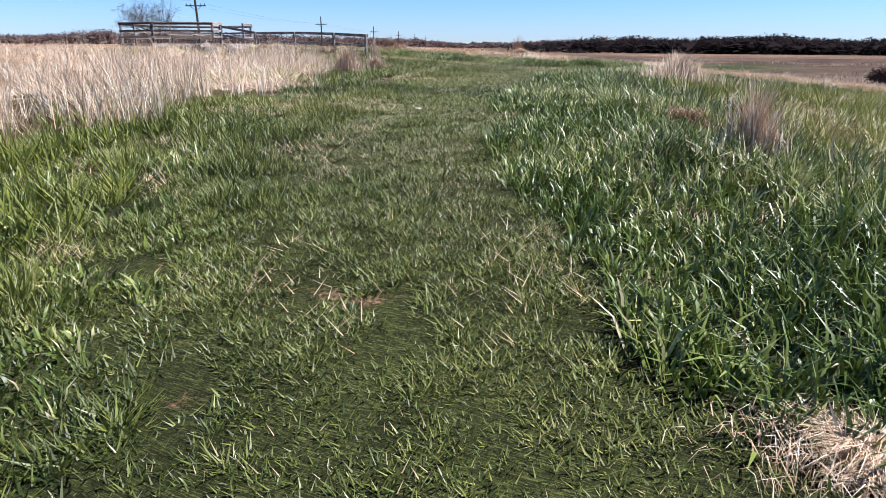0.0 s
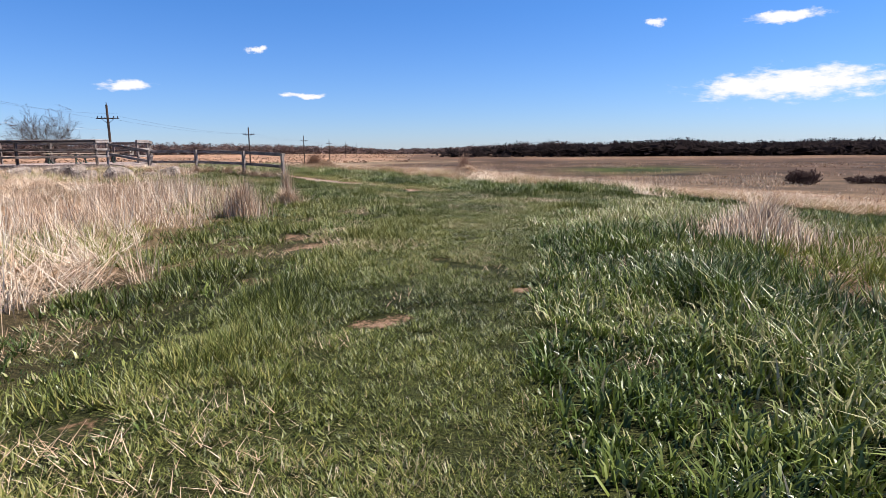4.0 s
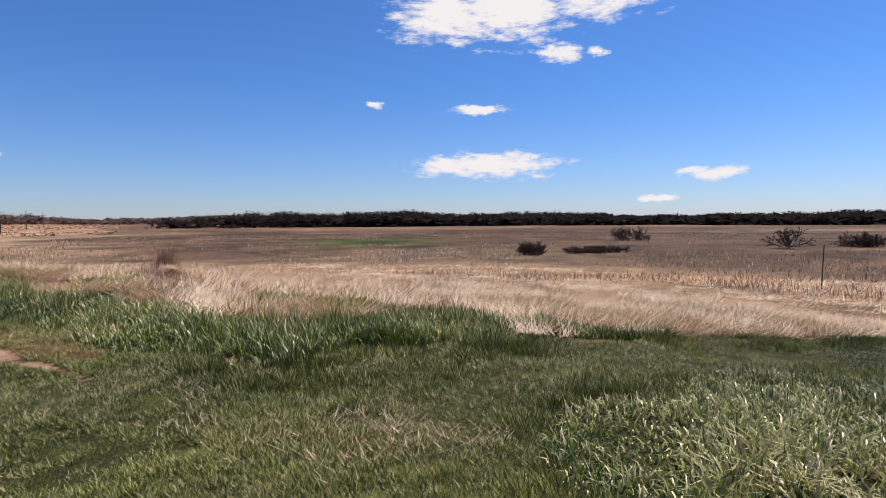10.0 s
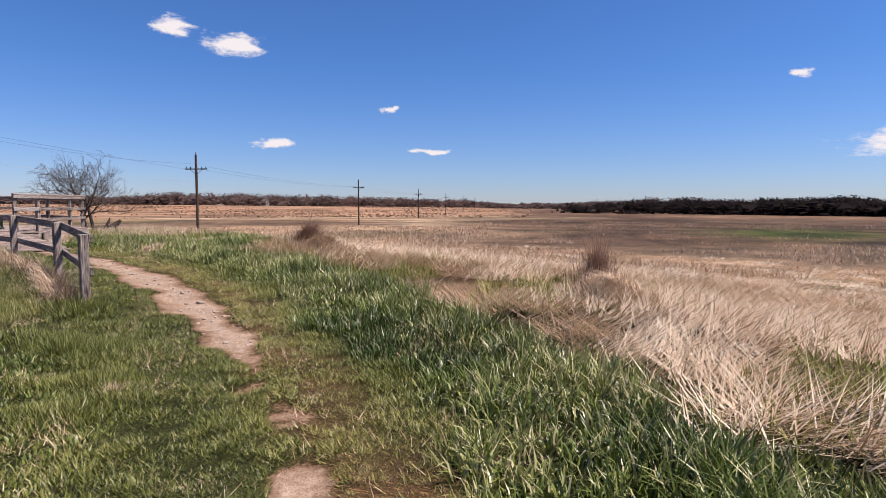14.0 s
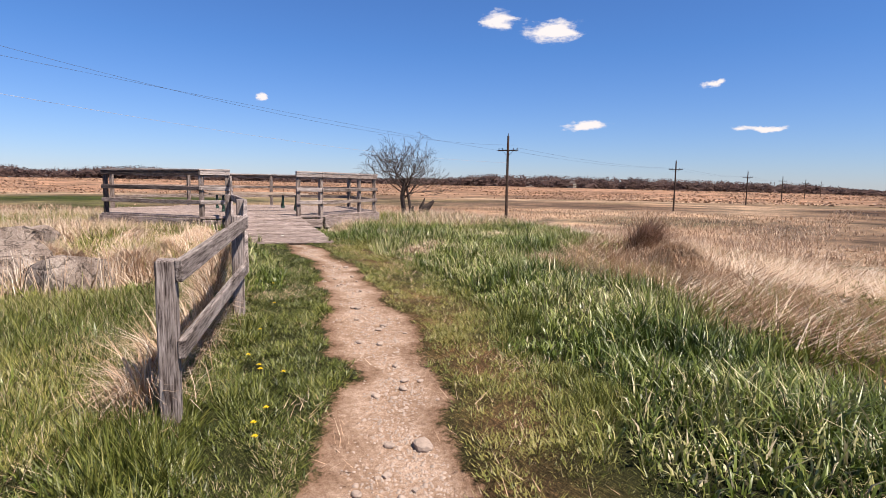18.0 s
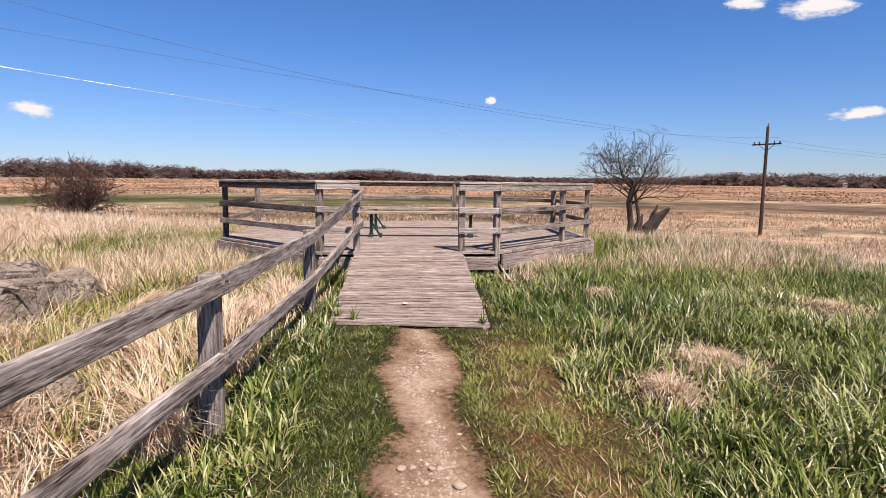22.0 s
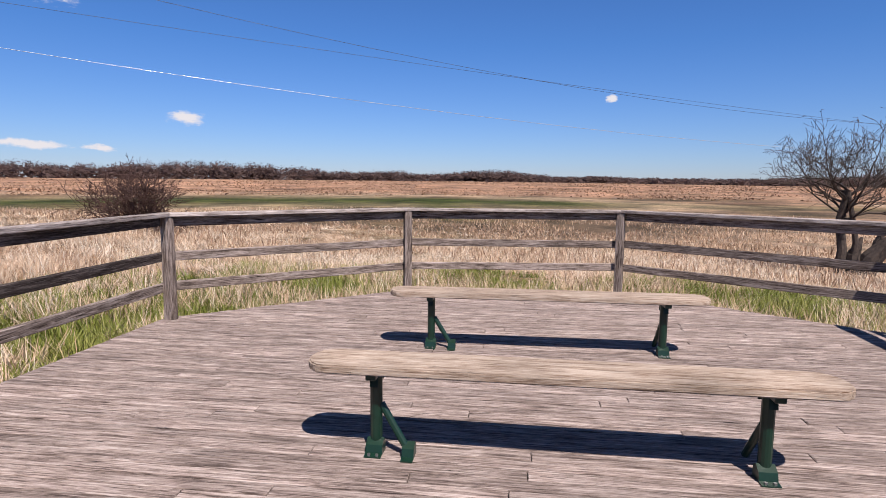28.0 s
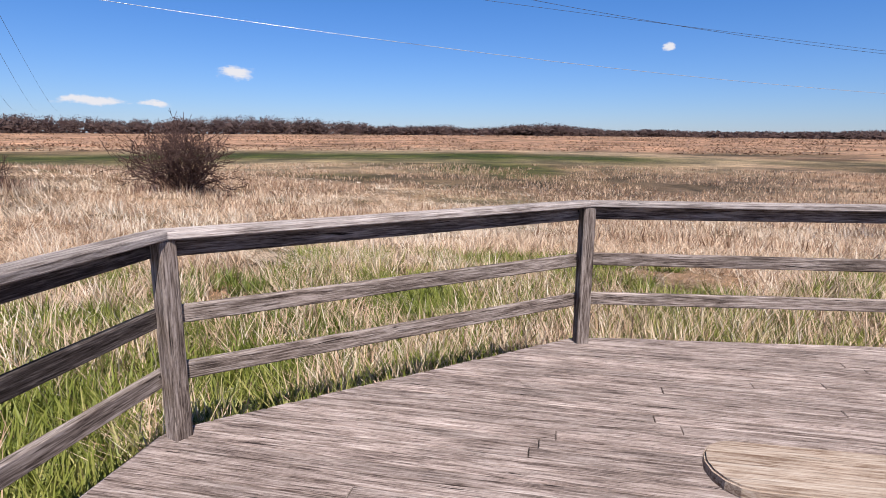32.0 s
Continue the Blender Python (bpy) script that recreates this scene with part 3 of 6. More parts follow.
BARE = [(1.37, .19, .28), (1.62, .59, .2), (1.83, -1.46, .3), (.72, -1.62, .3), (-.12, 1.2, .25), (2.55, -6.39, .14), (2.89, -6.8, .14), (3.39, -7.04, .16), (4.92, -6.3, .2), (4.61, -5.83, .2), (2.4, 1.1, .16), (-.4, 2.9, .3), (-1.0, 3.6, .25), (0.2, 9.9, .16), (.55, 9.2, .12)]
MOSSY = [(-13.3, 18.65), (-10.9, 18.15), (-9.2, 17.55), (-7.3, 16.9), (-5.6, 15.75), (-3.2, 14.0), (-1.2, 12.3)]
WALKED = [p[:2] for p in LINE[1:14]]
FORK = [(1.2, 6.5), (1.8, 8.8), (3.2, 10.3), (4.8, 11.1), (6.5, 11.6), (8.5, 12.0), (12, 12.8), (18, 14)]


def spaced(lo, hi, step, far, f0, f1, fine=0.125, grow=1.125):
    mid = list(np.arange(lo, f0, step)) + list(np.arange(f0, f1, fine)) + list(np.arange(f1, hi + step / 2, step))
    up, s, v = [], step, hi
    while v < far:
        s *= grow
        v += s
        up.append(v)
    dn, s, v = [], step, lo
    while v > -far:
        s *= grow
        v -= s
        dn.append(v)
    return np.array(dn[::-1] + mid + up)


def dirt_amount(x, y):
    """1 in the trodden bare line, 0 in the turf."""
    x, y = np.asarray(x, float), np.asarray(y, float)
    wob = (vnoise(x, y, 1.1, 3) - .5) * 0.5 + (vnoise(x, y, .28, 15) - .5) * 0.55
    a = np.zeros(x.shape)
    for (ax, ay, ah), (bx, by, bh) in zip(DIRT[:-1], DIRT[1:]):
        dx, dy = bx - ax, by - ay
        t = np.clip(((x - ax) * dx + (y - ay) * dy) / (dx * dx + dy * dy), 0, 1)
        half = ah + (bh - ah) * t
        d = np.hypot(x - ax - t * dx, y - ay - t * dy) / half
        a = np.maximum(a, np.clip(1.4 - (1.05 if ax > -4.5 else .95) * d + wob * 1.1, 0, 1))
    gap = np.clip(.86 + (vnoise(x, y, .8, 4) - 0.35) * 2.6, 0, 1)
    a = a * np.where(x > -4.3, gap, 1)
    for bx, by, br in BARE:
        a = np.maximum(a, np.clip(.72 - .5 * np.hypot(x - bx, y - by) / br + wob * 1.7, 0, .52) * np.clip(2.2 - np.hypot(x - bx, y - by) / br, 0, 1))
    w = line_dist(x, y, WALKED)
    scuffed = np.clip((vnoise(x, y, 0.55, 5) * .6 + vnoise(x, y, .2, 16) * .4 - 0.64) * 4, 0, .5) * np.clip(1.3 - w, 0, 1)
    return np.maximum(a, scuffed)


def cover_colour(x, y):
    """What grows where: turf, straw, reeds, sedge, bare mud; gaps shaded by blades are coloured dark."""
    # turf is near black: shade between the blades is put into the soil
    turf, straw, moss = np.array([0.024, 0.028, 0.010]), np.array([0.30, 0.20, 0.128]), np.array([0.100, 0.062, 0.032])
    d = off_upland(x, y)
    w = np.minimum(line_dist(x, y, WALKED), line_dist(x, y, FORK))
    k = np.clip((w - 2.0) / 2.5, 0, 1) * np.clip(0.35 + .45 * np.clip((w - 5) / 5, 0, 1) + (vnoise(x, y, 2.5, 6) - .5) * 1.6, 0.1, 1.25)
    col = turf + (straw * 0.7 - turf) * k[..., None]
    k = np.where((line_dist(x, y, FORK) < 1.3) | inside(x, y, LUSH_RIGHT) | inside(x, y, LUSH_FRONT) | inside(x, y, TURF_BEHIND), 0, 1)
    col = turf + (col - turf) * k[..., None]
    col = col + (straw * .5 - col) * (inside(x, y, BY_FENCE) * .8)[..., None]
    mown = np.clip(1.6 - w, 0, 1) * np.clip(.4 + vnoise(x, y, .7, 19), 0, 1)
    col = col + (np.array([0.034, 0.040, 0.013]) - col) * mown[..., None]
    col = col + (moss - col) * (np.clip(1.15 - line_dist(x, y, MOSSY) / .55, 0, 1) * np.clip(vnoise(x, y, .5, 17) * 1.6, .2, 1))[..., None]
    lodged = k * np.clip(d / 2.5, 0, 1) * np.where((x > 3.5) & (y < 9) & (d < 10), .3, 1) * np.clip(.35 + vnoise(x, y, 3.5, 18), 0, 1)
    track = np.clip((line_dist(x, y, FORK) - 1.2) / .5, 0, 1)
    lodged = lodged * track
    col = col + (straw - col) * lodged[..., None]
    # straw slope: ground coloured darker too, for the shaded gaps between clumps
    under = np.clip(d / 2.5, 0, 1) * np.clip(1.6 - d / 22, 0, 1) * k * track
    shoots = np.clip((vnoise(x, y, 2.4, 24) * .7 + vnoise(x, y, .8, 25) * .45 - .62) * 5, 0, 1)
    col = col + (np.array([0.15, 0.098, 0.058]) - col) * (under * np.where(x < -16, .25, .6))[..., None]
    col = col + (np.array([0.055, 0.062, 0.018]) - col) * (under * shoots * .8)[..., None]
    r = np.hypot(x + 8, y - 10)
    # long bands of reed, sedge and mud, lying across the marsh
    bend = (vnoise(x, y, 60, 8) - .5) * 55 + (vnoise(x, y, 18, 9) - .5) * 12
    az = np.degrees(np.arctan2(-(x + 8), y - 10))
    west = np.clip((az - 6) / 22, 0, 1)
    q = r + bend
    far = np.clip((d - 14 - 22 * (1 - west) + bend * .25) / 14, 0, 1)[..., None]
    pale, brown, reed, green, mud = (np.array(c) for c in ([0.44, 0.325, 0.228], [0.195, 0.120, 0.077], [0.31, 0.19, 0.128], [0.044, 0.058, 0.013], [0.092, 0.058, 0.041]))
    m = pale + (brown - pale) * np.clip(vnoise(x, y, 26, 10) * 1.7 - .6 + .6 * (1 - west), 0, 1)[..., None]
    m = m + (mud - m) * (np.clip((vnoise(x, y * 1.0, 40, 11) - .55) * 5, 0, 1) * np.clip((q - 60) / 40, 0, 1))[..., None] * 0.8
    g = np.exp(-((q - 165) / 46) ** 2) * np.clip((az - 60) / 14, 0, 1) + np.clip((vnoise(x, y, 34, 12) - .7) * 7, 0, 1) * 0.5 * west
    g = g + 1.3 * np.exp(-((r - 122) / 20) ** 2 - ((az + 9.5) / 6.5) ** 2)
    m = m * (1 - .62 * (1 - west))[..., None]
    sedge = np.clip((vnoise(r * .3 + bend * .2, az * .5, 3.2, 26) - .45) * 4, 0, 1) * np.exp(-((r - 95) / 38) ** 2) * np.clip((az - 58) / 14, 0, 1)
    m = m + (np.array([0.085, 0.075, 0.032]) - m) * (sedge * .85)[..., None]
    band = np.exp(-((q - 130) / 60) ** 2) * (1 - west)
    m = m + (mud - m) * (band * .9)[..., None]
    m = m + (green - m) * np.clip(g, 0, 1)[..., None]
    e = np.clip((q - 245) / 40, 0, 1) * west + np.clip((q - 225) / 50, 0, 1) * (1 - west) * 0.9
    east = mud + (reed * 0.75 - mud) * np.clip(vnoise(x, y, 70, 13) * 1.6 - .5, 0, 1)[..., None]
    rim = np.where(west[..., None] > 0.5, reed * (0.85 + 0.5 * vnoise(x, y, 45, 14)[..., None]), east)
    m = m + (rim - m) * e[..., None]
    return (col + (m - col) * far) * .82


def make_ground():
    gx, gy = spaced(-27, 13, 0.28, 3500, -9.6, 1.5), spaced(-13, 27, 0.28, 3500, 9.2, 17.4)
    X, Y = np.meshgrid(gx, gy)
    Z = ground_z(X, Y)
    D = dirt_amount(X, Y)
    Z = Z - 0.03 * D
    nx, ny = len(gx), len(gy)
    V = np.stack([X, Y, Z], -1).reshape(-1, 3)
    i = (np.arange(ny - 1)[:, None] * nx + np.arange(nx - 1)).ravel()
    C = np.stack([i, i + 1, i + nx + 1, i + nx], 1).ravel()
    me = quick_mesh("ground", V, C, np.full(len(i), 4), GROUND)
    me.attributes.new("dirt", 'FLOAT', 'POINT').data.foreach_set("value", D.ravel().astype(np.float32))
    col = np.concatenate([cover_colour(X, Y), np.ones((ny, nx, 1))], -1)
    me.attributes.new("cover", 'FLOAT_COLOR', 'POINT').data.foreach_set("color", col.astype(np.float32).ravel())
    me.polygons.foreach_set("use_smooth", np.ones(len(i), bool))
    return tagged(new("ground", me), "grassy upland with a worn path falling to a wide tan marsh", "ground", "", "structure")


make_ground()

# ---- viewing platform ----
DECK_Z, RAIL_H = 1.245, 1.035
RING = {"i": (-17.57, 17.13), "a": (-19.93, 15.50), "b": (-22.41, 15.83), "c": (-23.93, 18.07), "d": (-23.88, 20.69), "e": (-21.87, 22.64), "f": (-19.07, 22.11), "l": (-17.23, 19.73)}
GATE_L, GATE_R = (-17.50, 17.66), (-17.30, 19.20)
CENTRE = Vector((sum(p[0] for p in RING.values()) / 8, sum(p[1] for p in RING.values()) / 8, 0))


def v3(p, z):
    return Vector((p[0], p[1], z))


def outward(p, q, by):
    """The line p-q moved away from the platform's middle."""
    p, q = v3(p, 0), v3(q, 0)
    n = (q - p).normalized().cross(Vector((0, 0, 1)))
    if n.dot((p + q) / 2 - CENTRE) < 0:
        n = -n
    return n * by


def post_at(x, y, z0, z1, size, turn, mat, parent, label=""):
    m = Matrix.Translation((x, y, (z0 + z1) / 2)) @ Matrix.Rotation(turn, 4, 'Z') @ Matrix.Rotation(radians(90), 4, 'Y')
    return part("post", box_bm(z1 - z0, size, size, 0.007, 0.003), mat, parent, label, m)


def make_platform():
    deck = thing("viewing_platform", (CENTRE.x, CENTRE.y, gz(CENTRE.x, CENTRE.y)), "octagonal weathered grey timber viewing platform with railings in a marsh meadow", "platform")
    order = "iabcdefl"
    U = Vector((-23.905 + 17.40, 19.38 - 18.43, 0)).normalized()
    W = Vector((-U.y, U.x, 0)) * -1
    poly = [v3(RING[k], 0) for k in order]
    grown = []
    for k, p in enumerate(poly):
        grown.append(p + (p - CENTRE).normalized() * 0.10)
    loc = [((p - CENTRE).dot(U), (p - CENTRE).dot(W)) for p in grown]

    def chord(u):
        hits = []
        for (u0, w0), (u1, w1) in zip(loc, loc[1:] + loc[:1]):
            if (u0 <= u) != (u1 <= u):
                hits.append(w0 + (w1 - w0) * (u - u0) / (u1 - u0))
        return (min(hits), max(hits)) if len(hits) >= 2 else None

    rot = Matrix((W, U, Vector((0, 0, 1)))).transposed().to_4x4()
    if rot.determinant() < 0:
        rot = Matrix((-W, U, Vector((0, 0, 1)))).transposed().to_4x4()
    sgn = 1 if (rot @ Vector((1, 0, 0))).dot(W) > 0 else -1
    pitch, wide, thick = 0.0955, 0.0872, 0.038
    u = min(p[0] for p in loc) + 0.004
    while u + wide < max(p[0] for p in loc):
        c0, c1 = chord(u + 0.002), chord(u + wide - 0.002)
        if c0 and c1:
            lo, hi = max(c0[0], c1[0]), min(c0[1], c1[1])
            cuts = [lo]
            s = lo + random.uniform(1.0, 3.6)
            while s < hi - 0.7:
                cuts.append(s)
                s += random.choice((2.44, 3.05, 3.66))
            cuts.append(hi)
            for k in range(len(cuts) - 1):
                a, b = cuts[k] + (0.002 if k else 0), cuts[k + 1] - (0.002 if k < len(cuts) - 2 else 0)
                a0, a1 = (c0[0], c1[0]) if k == 0 else (a, a)
                b0, b1 = (c0[1], c1[1]) if k == len(cuts) - 2 else (b, b)
                mid = (a + b) / 2
                bm = bmesh.new()
                h = random.uniform(-0.002, 0.003)
                ring = [((a0 - mid) * sgn, -wide / 2), ((b0 - mid) * sgn, -wide / 2), ((b1 - mid) * sgn, wide / 2), ((a1 - mid) * sgn, wide / 2)]
                if sgn < 0:
                    ring = [ring[1], ring[0], ring[3], ring[2]]
                top = [bm.verts.new((x, y, h)) for x, y in ring]
                bot = [bm.verts.new((x, y, -thick)) for x, y in ring]
                bm.faces.new(top), bm.faces.new(bot[::-1])
                for j in range(4):
                    bm.faces.new((top[j], bot[j], bot[(j + 1) % 4], top[(j + 1) % 4]))
                bmesh.ops.bevel(bm, geom=[e for e in bm.edges if abs(e.verts[0].co.z - h) < 1e-6 and abs(e.verts[1].co.z - h) < 1e-6], offset=0.004, segments=1, affect='EDGES')
                part("plank", bm, DECK_WOOD, deck, "", Matrix.Translation(CENTRE + U * (u + wide / 2) + W * mid + Vector((0, 0, DECK_Z))) @ rot)
        u += pitch
    # rim boards, posts, rails, caps
    zt = DECK_Z + RAIL_H
    for k, key in enumerate(order):
        nxt = order[(k + 1) % 8]
        p, q = RING[key], RING[nxt]
        o = outward(p, q, 0.135)
        ext = (v3(q, 0) - v3(p, 0)).normalized() * 0.04
        if key != "l":
            beam("rim_board", v3(p, DECK_Z - 0.16) + o - ext, v3(q, DECK_Z - 0.16) + o + ext, 0.038, 0.235, DECK_WOOD, deck)
        else:
            beam("rim_board", v3(p, DECK_Z - 0.17) + o, v3(q, DECK_Z - 0.17) + o, 0.038, 0.2, DECK_WOOD, deck)
        spans = [(p, q)] if key != "l" else [(p, GATE_R), (GATE_L, q)]
        for sp, sq in spans:
            o = outward(p, q, 0.066)
            ext = (v3(sq, 0) - v3(sp, 0)).normalized() * 0.05
            oc = outward(p, q, 0.025)
            beam("cap_rail", v3(sp, zt - 0.019) + oc - ext, v3(sq, zt - 0.019 + random.uniform(-.002, .002)) + oc + ext, 0.14, 0.038, CAP_WOOD, deck)
            for name, z, h in (("top_rail", zt - 0.087, 0.092), ("middle_rail", DECK_Z + 0.61, 0.088), ("lower_rail", DECK_Z + 0.315, 0.09)):
                j = random.uniform(-.008, .008)
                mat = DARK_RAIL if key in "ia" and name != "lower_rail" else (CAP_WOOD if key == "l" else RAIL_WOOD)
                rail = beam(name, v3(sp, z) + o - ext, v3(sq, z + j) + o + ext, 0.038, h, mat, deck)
                way = (v3(sq, 0) - v3(sp, 0)).normalized()
                face = outward(p, q, -0.0195)
                for end, s in ((sp, 1), (sq, -1)):
                    for dz in (-.022, .022):
                        for side in (1, -1):
                            c = v3(end, z + dz + (j if s < 0 else 0)) + o + way * s * (0.03 + .012 * dz / .022) + face * side
                            part("screw", cyl_bm(c - face.normalized() * .001 * side, c + face.normalized() * .003 * side, 0.0065, 0.0055, 6), SCREW, rail)
        turn = math.atan2(p[1] - CENTRE.y, p[0] - CENTRE.x)
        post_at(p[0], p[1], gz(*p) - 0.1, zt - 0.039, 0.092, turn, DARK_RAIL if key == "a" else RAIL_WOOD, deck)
    side = math.atan2(U.y, U.x)
    for g in (GATE_L, GATE_R):
        post_at(g[0], g[1], gz(*g) - 0.1, zt - 0.002, 0.092, side, RAIL_WOOD, deck)
    m = (v3(RING["f"], 0) * 0.68 + v3(RING["l"], 0) * 0.32)
    post_at(m.x, m.y, DECK_Z, zt - 0.039, 0.085, math.atan2(RING["f"][1] - RING["l"][1], RING["f"][0] - RING["l"][0]), RAIL_WOOD, deck)
    return deck


def make_ramp():
    a, b = Vector((-17.52, 17.64, DECK_Z - 0.004)), Vector((-17.33, 19.22, DECK_Z - 0.004))
    c, d = Vector((-14.35, 17.18, 0.972)), Vector((-13.95, 18.62, 0.972))
    rampway = thing("boardwalk_ramp", (-15.8, 18.2, gz(-15.8, 18.2)), "weathered grey boardwalk ramp of narrow cross planks leading to the platform", "boardwalk")
    n = int((a - c).length / 0.0955)
    for k in range(n):
        t0, t1 = k / n, (k + 0.96) / n
        p0, q0, p1, q1 = a.lerp(c, t0), b.lerp(d, t0), a.lerp(c, t1), b.lerp(d, t1)
        mid = (p0 + q0 + p1 + q1) / 4
        mid.z += random.uniform(-.002, .003)
        pl = part("plank", box_bm((q0 - p0).length + random.uniform(-.012, .012), (p1 - p0).length * 0.985, 0.038, 0.004, 0.001), DECK_WOOD, rampway, "", Matrix.Translation(mid - Vector((0, 0, 0.019))) @ along(p0, q0).to_3x3().to_4x4())
    for p, q in ((a, c), (b, d)):
        beam("stringer", p - Vector((0, 0, 0.12)) + (b - a) * (0.03 if p is a else -0.03), q - Vector((0, 0, 0.10)) + (b - a) * (0.03 if p is a else -0.03), 0.04, 0.14, DECK_WOOD, rampway)


make_platform()
make_ramp()


# ---- fence ----
def make_fence():
    pts = [(-7.50, 14.86, 1.612), (-9.62, 15.78, 1.71), (-12.2, 16.50, 1.78), (-14.83, 17.0, 1.79)]
    f = thing("post_and_rail_fence", (-11, 15.8, gz(-11, 15.8)), "weathered grey two-rail wooden fence along the trodden path", "fence")
    for k, (x, y, z) in enumerate(pts):
        t = math.atan2(0.28, -1)
        post_at(x, y, gz(x, y) - 0.15, z, 0.10, t + random.uniform(-.08, .08), FENCE_WOOD, f)
    ends = pts + [(GATE_L[0], GATE_L[1], 2.14)]
    for (x0, y0, z0), (x1, y1, z1) in zip(ends[:-1], ends[1:]):
        n = Vector((y1 - y0, -(x1 - x0), 0)).normalized() * 0.072
        if n.y < 0:
            n = -n
        e = Vector((x1 - x0, y1 - y0, 0)).normalized() * 0.05
        last = x1 == GATE_L[0]
        for name, drop, h in (("top_rail", 0.055, 0.115), ("lower_rail", 0.47, 0.105)):
            beam(name, Vector((x0, y0, z0 - drop)) + n - e, Vector((x1, y1, z1 - drop)) + n + e, 0.042, h, FENCE_WOOD, f)


make_fence()


# ---- benches ----
def seat_bm(length, wide, thick):
    bm = bmesh.new()
    ring = []
    r = wide / 2
    for s in (1, -1):
        for k in range(9):
            a = -math.pi / 2 + math.pi * k / 8
            ring.append((s * (length / 2 - r * 0.8) + s * math.cos(a) * r * 0.8, s * math.sin(a) * r))
    top = [bm.verts.new((x, y, thick / 2)) for x, y in ring]
    bot = [bm.verts.new((x, y, -thick / 2)) for x, y in ring]
    bm.faces.new(top), bm.faces.new(bot[::-1])
    for k in range(len(ring)):
        bm.faces.new((top[k], bot[k], bot[(k + 1) % len(ring)], top[(k + 1) % len(ring)]))
    bmesh.ops.bevel(bm, geom=[e for e in bm.edges if abs(e.verts[0].co.z - e.verts[1].co.z) < 1e-6], offset=0.007, segments=2, affect='EDGES')
    bmesh.ops.recalc_face_normals(bm, faces=bm.faces[:])
    return bm


def foot_bm(sx):
    """A folded steel foot: a saddle that rises to the leg, and a flat bolted toe."""
    bm = bmesh.new()
    prof = [(-0.065, 0.0), (-0.065, 0.008), (-0.03, 0.012), (-0.02, 0.05), (0.02, 0.075), (0.045, 0.06), (0.05, 0.0)]
    rows = [[bm.verts.new((s, y, z)) for y, z in prof] for s in (-sx / 2, sx / 2)]
    n = len(prof)
    for k in range(n):
        bm.faces.new((rows[0][k], rows[0][(k + 1) % n], rows[1][(k + 1) % n], rows[1][k]))
    bm.faces.new(rows[0][::-1]), bm.faces.new(rows[1])
    bmesh.ops.recalc_face_normals(bm, faces=bm.faces[:])
    return bm


def make_bench(foot_l, foot_r):
    p, q = Vector((*foot_l, DECK_Z)), Vector((*foot_r, DECK_Z))
    x = (q - p).normalized()
    y = Vector((-x.y, x.x, 0))          # away from the platform's gate
    mid = (p + q) / 2
    R = Matrix((x, y, Vector((0, 0, 1)))).transposed().to_4x4()
    bench = thing("bench", mid, "backless bench with tan rounded plank seat on dark green legs", "bench", "benches on the platform")
    at = lambda a, b, c: mid + x * a + y * b + Vector((0, 0, c))
    half, top = (q - p).length / 2, 0.435
    M = Matrix.Translation(mid) @ R
    part("seat", seat_bm(half * 2 + 0.68, 0.285, 0.044), BENCH_WOOD, bench, "tan weathered plank with rounded ends", Matrix.Translation(at(0, 0.02, top + 0.022)) @ R)
    for s in (-1, 1):
        leg = part("leg", cyl_bm((0, 0, 0.02), (0, 0, top - 0.02), 0.031, 0.031, 14), GREEN_STEEL, bench, "dark green steel tube", Matrix.Translation(at(s * half, 0.02, 0)))
        foot = part("foot", foot_bm(0.085), GREEN_STEEL, bench, "", Matrix.Translation(at(s * half, -0.01, 0)) @ R)
        part("bracket", box_bm(0.05, 0.24, 0.03, 0.004), GREEN_STEEL, bench, "", Matrix.Translation(at(s * half, 0.02, top - 0.016)) @ R)
        for dy in (-0.09, 0.13):
            bm = bmesh.new()
            vs = [bm.verts.new(c) for c in ((-.02, 0, 0), (.02, 0, 0), (.02, (-.05 if dy < 0 else .05) * .2, -.055), (-.02, (-.05 if dy < 0 else .05) * .2, -.055))]
            bm.faces.new(vs)
            bmesh.ops.solidify(bm, geom=bm.faces[:], thickness=0.006)
            part("gusset", bm, GREEN_STEEL, bench, "", Matrix.Translation(at(s * half + 0.0, 0.02 + dy * .5, top - 0.03)) @ R)
        if s < 0:
            part("brace", cyl_bm(at(-half + 0.025, 0.02, 0.25) - mid, at(-half + 0.17, -0.02, 0.03) - mid, 0.019, 0.019, 10), GREEN_STEEL, bench, "", Matrix.Translation(mid))
            part("foot", foot_bm(0.06), GREEN_STEEL, bench, "", Matrix.Translation(at(-half + 0.175, -0.03, 0)) @ R)
        else:
            part("brace", cyl_bm(at(half - 0.01, 0.04, 0.25) - mid, at(half - 0.02, 0.19, 0.03) - mid, 0.019, 0.019, 10), GREEN_STEEL, bench, "", Matrix.Translation(mid))
        for dx in (-0.02, 0.02):
            part("bolt", cyl_bm((0, 0, 0.006), (0, 0, 0.018), 0.009, 0.008, 8), STEEL, foot, "", Matrix.Translation(at(s * half + dx, -0.06, 0)))
    return bench


make_bench((-19.64, 18.08), (-19.36, 19.91))
make_bench((-21.50, 18.36), (-21.27, 20.20))


